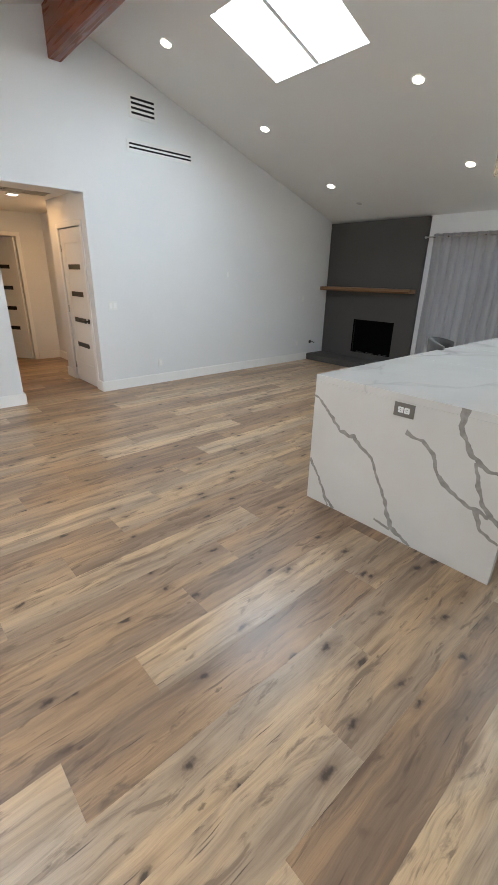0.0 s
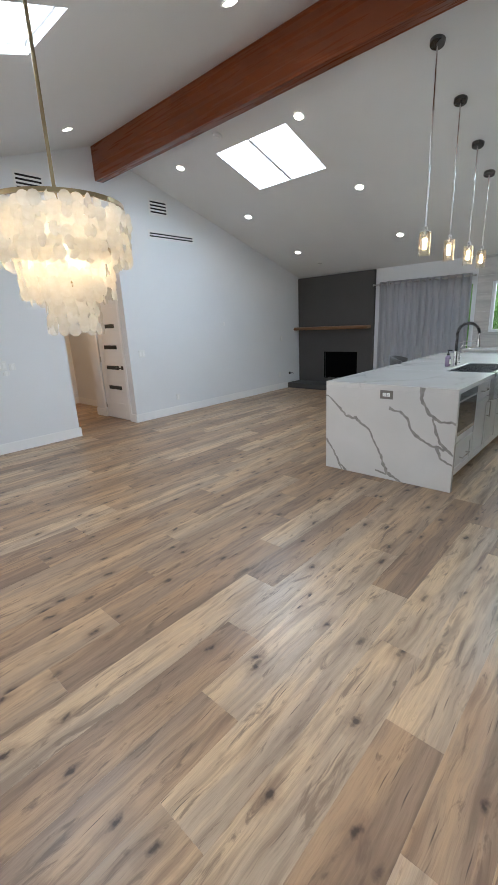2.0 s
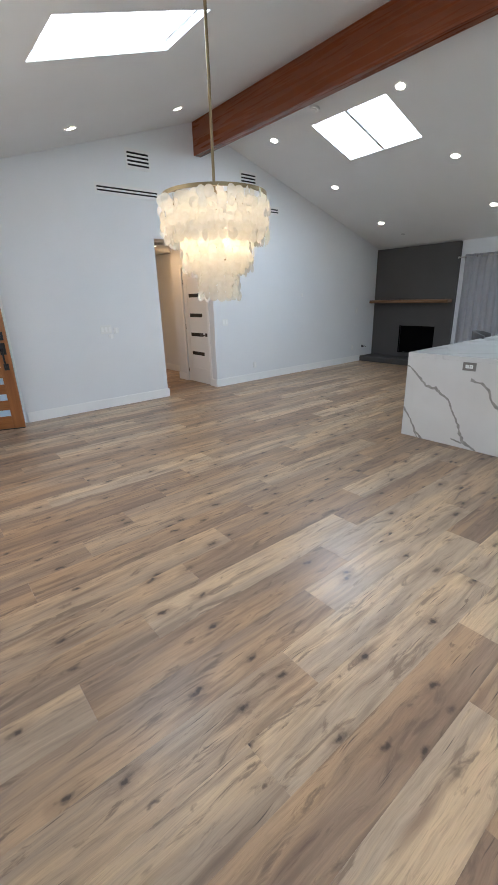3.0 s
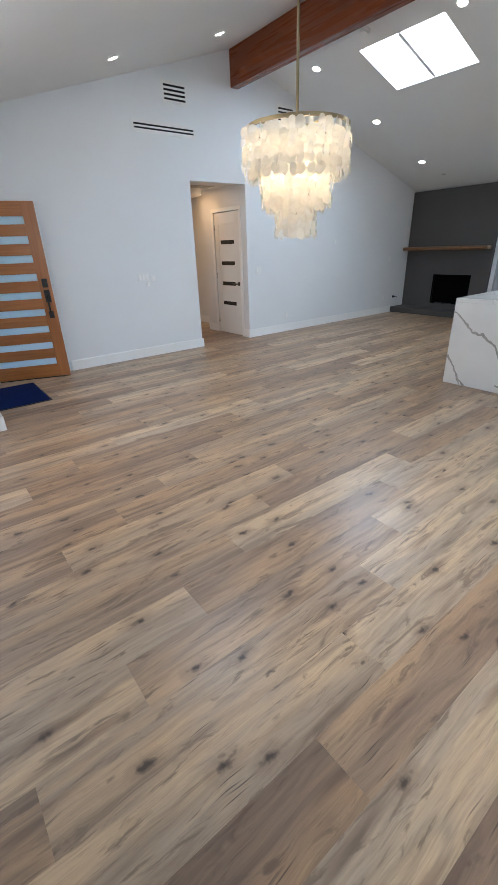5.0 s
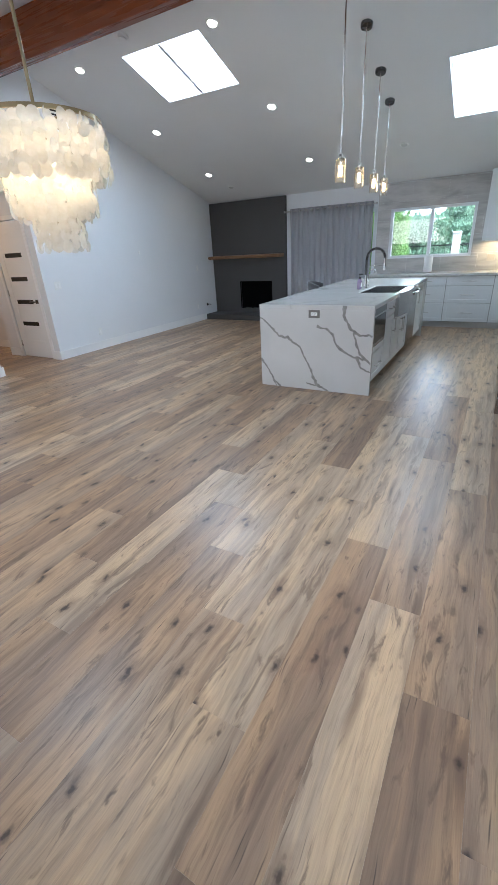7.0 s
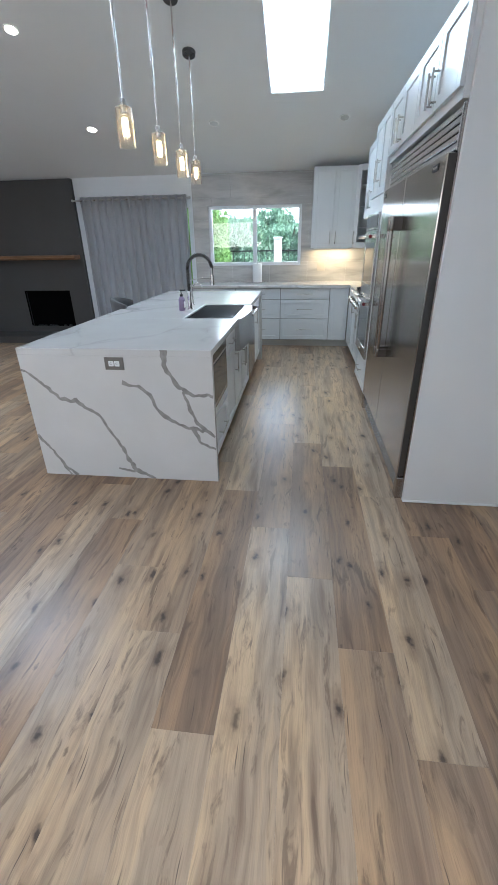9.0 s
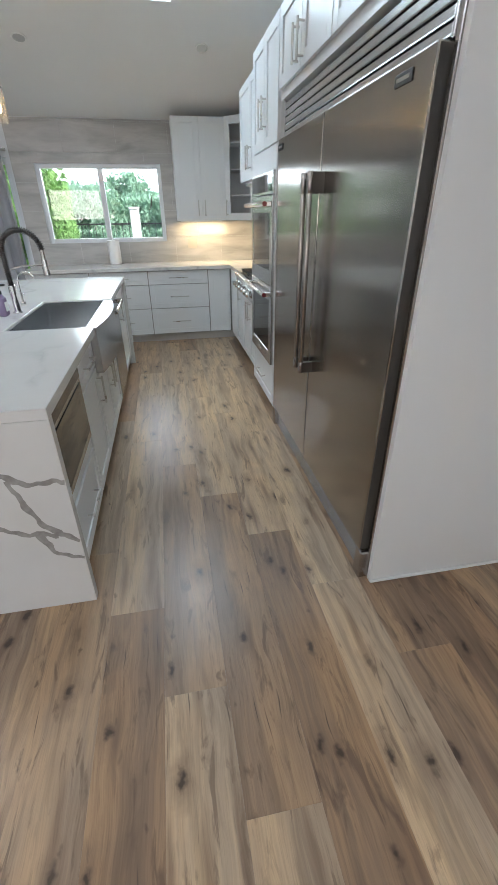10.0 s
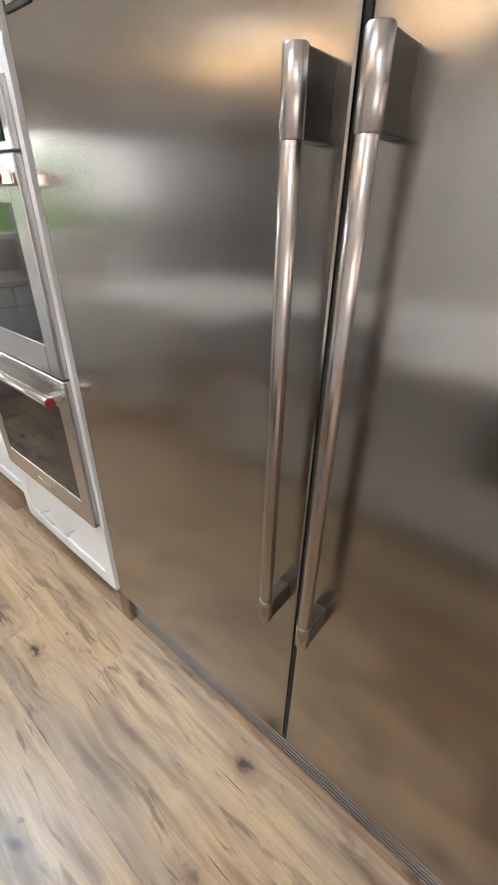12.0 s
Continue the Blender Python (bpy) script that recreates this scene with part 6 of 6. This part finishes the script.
tree(15.5, 0.9, 2.25, 1.4, 32, M_TREE, "leafy garden tree beyond the lawn")
tree(14.0, -0.7, 2.45, 1.2, 33, M_TREE, "leafy garden tree beside the post")
tree(18.5, 1.7, 2.9, 1.1, 34, M_TREE, "taller leafy tree further off")
tree(16.5, -3.0, 2.7, 1.5, 35, M_TREE, "leafy tree at the edge of the garden")
e = thing("shrub_row", (12.3, 0.8, -0.3), "low dark green shrubs along the fence", "shrub")
leaf_cloud("", "", "", (0, 0, 0.65), (0.5, 2.9, 0.85), 16000, 0.045, M_TREE, 41).done("foliage", M_TREE, e)
e = thing("garden_post", (10.6, 1.04, -0.3), "square white painted post in the garden", "post")
s = Shape()
s.box(-0.085, 0.085, -0.085, 0.085, 0, 1.86, 0.008)
s.box(-0.10, 0.10, -0.10, 0.10, 1.86, 1.90, 0.008)
s.done("post", M_POST, e)
e = thing("garden_fence", (11.6, 0.8, -0.3), "thin dark wire fence along the garden", "fence")
s = Shape()
for i in range(46):
    s.box(-0.008, 0.008, -3.2 + i * 0.14 - 0.006, -3.2 + i * 0.14 + 0.006, 0, 1.65)
for z in (0.3, 1.6):
    s.box(-0.015, 0.015, -3.25, 3.2, z - 0.015, z + 0.015)
s.done("pickets", M_BLACK, e)

# ---- backsplash tiles ----
def tile_mesh(w, h, t=0.009):
    s = Shape()
    s.box(-t / 2, t / 2, -w / 2, w / 2, -h / 2, h / 2, 0.0012)
    return s.mesh("tile", M_TILE)


tw = structure(new("tile_wall_east"), "wavy grey porcelain tile backsplash round the window", "backsplash")
TW, TH, J = 0.60, 0.30, 0.0015
cache = {}
random.seed(7)
for r in range(6):
    z0, z1 = 0.914 + r * TH, 0.914 + (r + 1) * TH
    y = 2.185 + (0.3 if r % 2 else 0.0)
    while y > SOUTH:
        a, b = max(y - TW, SOUTH + 0.012), min(y, 2.185)
        y -= TW
        if b - a < 0.02:
            continue
        pieces = [(a, b, z0, min(z1, roof(EAST) - 0.004))]
        # cut the tiles round the window and the wall cabinets
        out_p = []
        for pa, pb, pz0, pz1 in pieces:
            holes = [(WIN_Y0 - 0.002, WIN_Y1 + 0.002, WIN_Z0 - 0.002, WIN_Z1 + 0.002)]
            h = holes[0]
            if pb <= h[0] or pa >= h[1] or pz1 <= h[2] or pz0 >= h[3]:
                out_p.append((pa, pb, pz0, pz1))
            else:
                if pz0 < h[2]:
                    out_p.append((pa, pb, pz0, h[2]))
                if pz1 > h[3]:
                    out_p.append((pa, pb, h[3], pz1))
                m0, m1 = max(pz0, h[2]), min(pz1, h[3])
                if pa < h[0]:
                    out_p.append((pa, h[0], m0, m1))
                if pb > h[1]:
                    out_p.append((h[1], pb, m0, m1))
        for pa, pb, pz0, pz1 in out_p:
            w_, h_ = round(pb - pa - J, 4), round(pz1 - pz0 - J, 4)
            if w_ < 0.01 or h_ < 0.01:
                continue
            if (w_, h_) not in cache:
                cache[(w_, h_)] = tile_mesh(w_, h_)
            o = new("tile", cache[(w_, h_)])
            o.parent = tw
            o.location = (EAST - 0.0055, (pa + pb) / 2, (pz0 + pz1) / 2)
ts = structure(new("tile_wall_south"), "wavy grey porcelain tile backsplash behind the range", "backsplash")
for r in range(3):
    z0, z1 = 0.914 + r * TH, min(0.914 + (r + 1) * TH, 1.73)
    x = O1 + (0.3 if r % 2 else 0.0)
    while x < EAST - 0.02:
        a, b = max(x, O1 + 0.004), min(x + TW, EAST - 0.012)
        x += TW
        w_, h_ = round(b - a - J, 4), round(z1 - z0 - J, 4)
        if (w_, h_) not in cache:
            cache[(w_, h_)] = tile_mesh(w_, h_)
        o = new("tile", cache[(w_, h_)])
        o.parent = ts
        o.rotation_euler = (0, 0, radians(90))
        o.location = ((a + b) / 2, SOUTH + 0.0055, (z0 + z1) / 2)

# ---- floor planks ----
PW, PL, SEAM, START = 0.2195, 1.53, 0.478, 0.55
floor = bpy.data.objects["floor"]


def plank_mesh(length, width):
    """A plank with a small bevel along its upper edges."""
    s = Shape()
    g, b, t = 0.0001, 0.0009, 0.0065
    x, y = length / 2 - g, width / 2 - g
    lo = [s.bm.verts.new((sx * x, sy * y, -t)) for sx, sy in ((-1, -1), (1, -1), (1, 1), (-1, 1))]
    mid = [s.bm.verts.new((sx * x, sy * y, -0.0006)) for sx, sy in ((-1, -1), (1, -1), (1, 1), (-1, 1))]
    hi = [s.bm.verts.new((sx * (x - b), sy * (y - b), 0)) for sx, sy in ((-1, -1), (1, -1), (1, 1), (-1, 1))]
    for p, q in ((lo, mid), (mid, hi)):
        for i in range(4):
            s.bm.faces.new((p[i], p[(i + 1) % 4], q[(i + 1) % 4], q[i]))
    s.bm.faces.new(hi)
    return s.mesh("plank", M_FLOOR)


plank_cache = {}


def lay(x0, x1, y0, y1, tone):
    if x1 - x0 < 0.02 or y1 - y0 < 0.01:
        return
    key = (round(x1 - x0, 3), round(y1 - y0, 4))
    if key not in plank_cache:
        plank_cache[key] = plank_mesh(*key)
    o = new("plank", plank_cache[key])
    o.parent = floor
    o.location = ((x0 + x1) / 2, (y0 + y1) / 2, 0)
    o.color = (tone, random.random(), float(random.random() < 0.5), 1)


# tones told apart: row of planks, tones of boards from the westmost on, 0 dark to 1 light
# eastern aisle boards, rows -3 to 1, are lightened for the window's reflection
TONES = {
    -5: (-1, (0.4, 0.25)), -4: (-1, (0.45, 0.30)), -3: (-2, (0.20, 0.42, 0.88, 0.95, 0.8)), -2: (-2, (0.88, 0.45, 0.16, 0.85, 0.9)),
    -1: (-3, (0.15, 0.34, 0.86, 0.34, 0.9, 0.8)), 0: (-2, (0.72, 0.88, 0.90, 0.45, 0.9, 0.8)), 1: (-2, (0.58, 0.90, 0.18, 0.92, 0.9)),
    2: (-2, (0.38, 0.80, 0.55)), 3: (-3, (0.74, 0.27, 0.76, 0.66)), 4: (-2, (0.42, 0.84, 0.18, 0.72)), 5: (-2, (0.56, 0.24, 0.82)),
    6: (-2, (0.62, 0.36, 0.27)), 7: (-2, (0.28, 0.42, 0.34)), 8: (-1, (0.55, 0.74, 0.28)), 9: (-1, (0.5, 0.34, 0.6)), 10: (-1, (0.3, 0.68, 0.4)),
}
random.seed(23)
for k in range(-7, 40):
    ya, yb = SEAM + PW * k, SEAM + PW * (k + 1)
    phase = START + PL / 4 * (k % 4)
    first_known, known = TONES.get(k, (0, ()))
    for j in range(-5, 6):
        a, b = phase + j * PL, phase + (j + 1) * PL
        tone = random.choice((0.15, 0.28, 0.36, 0.45, 0.52, 0.6, 0.7, 0.85))
        if 0 <= j - first_known < len(known):
            tone = 0.5 + 0.8 * (known[j - first_known] - 0.5)
        if ya < NORTH + WALL:
            lay(max(a, WEST), min(b, EAST), max(ya, SOUTH), min(yb, NORTH + WALL), tone)
        if yb > NORTH + WALL and ya < HB + 0.7:
            lay(max(a, 1.42), min(b, 3.17), max(ya, NORTH + WALL), yb, tone)
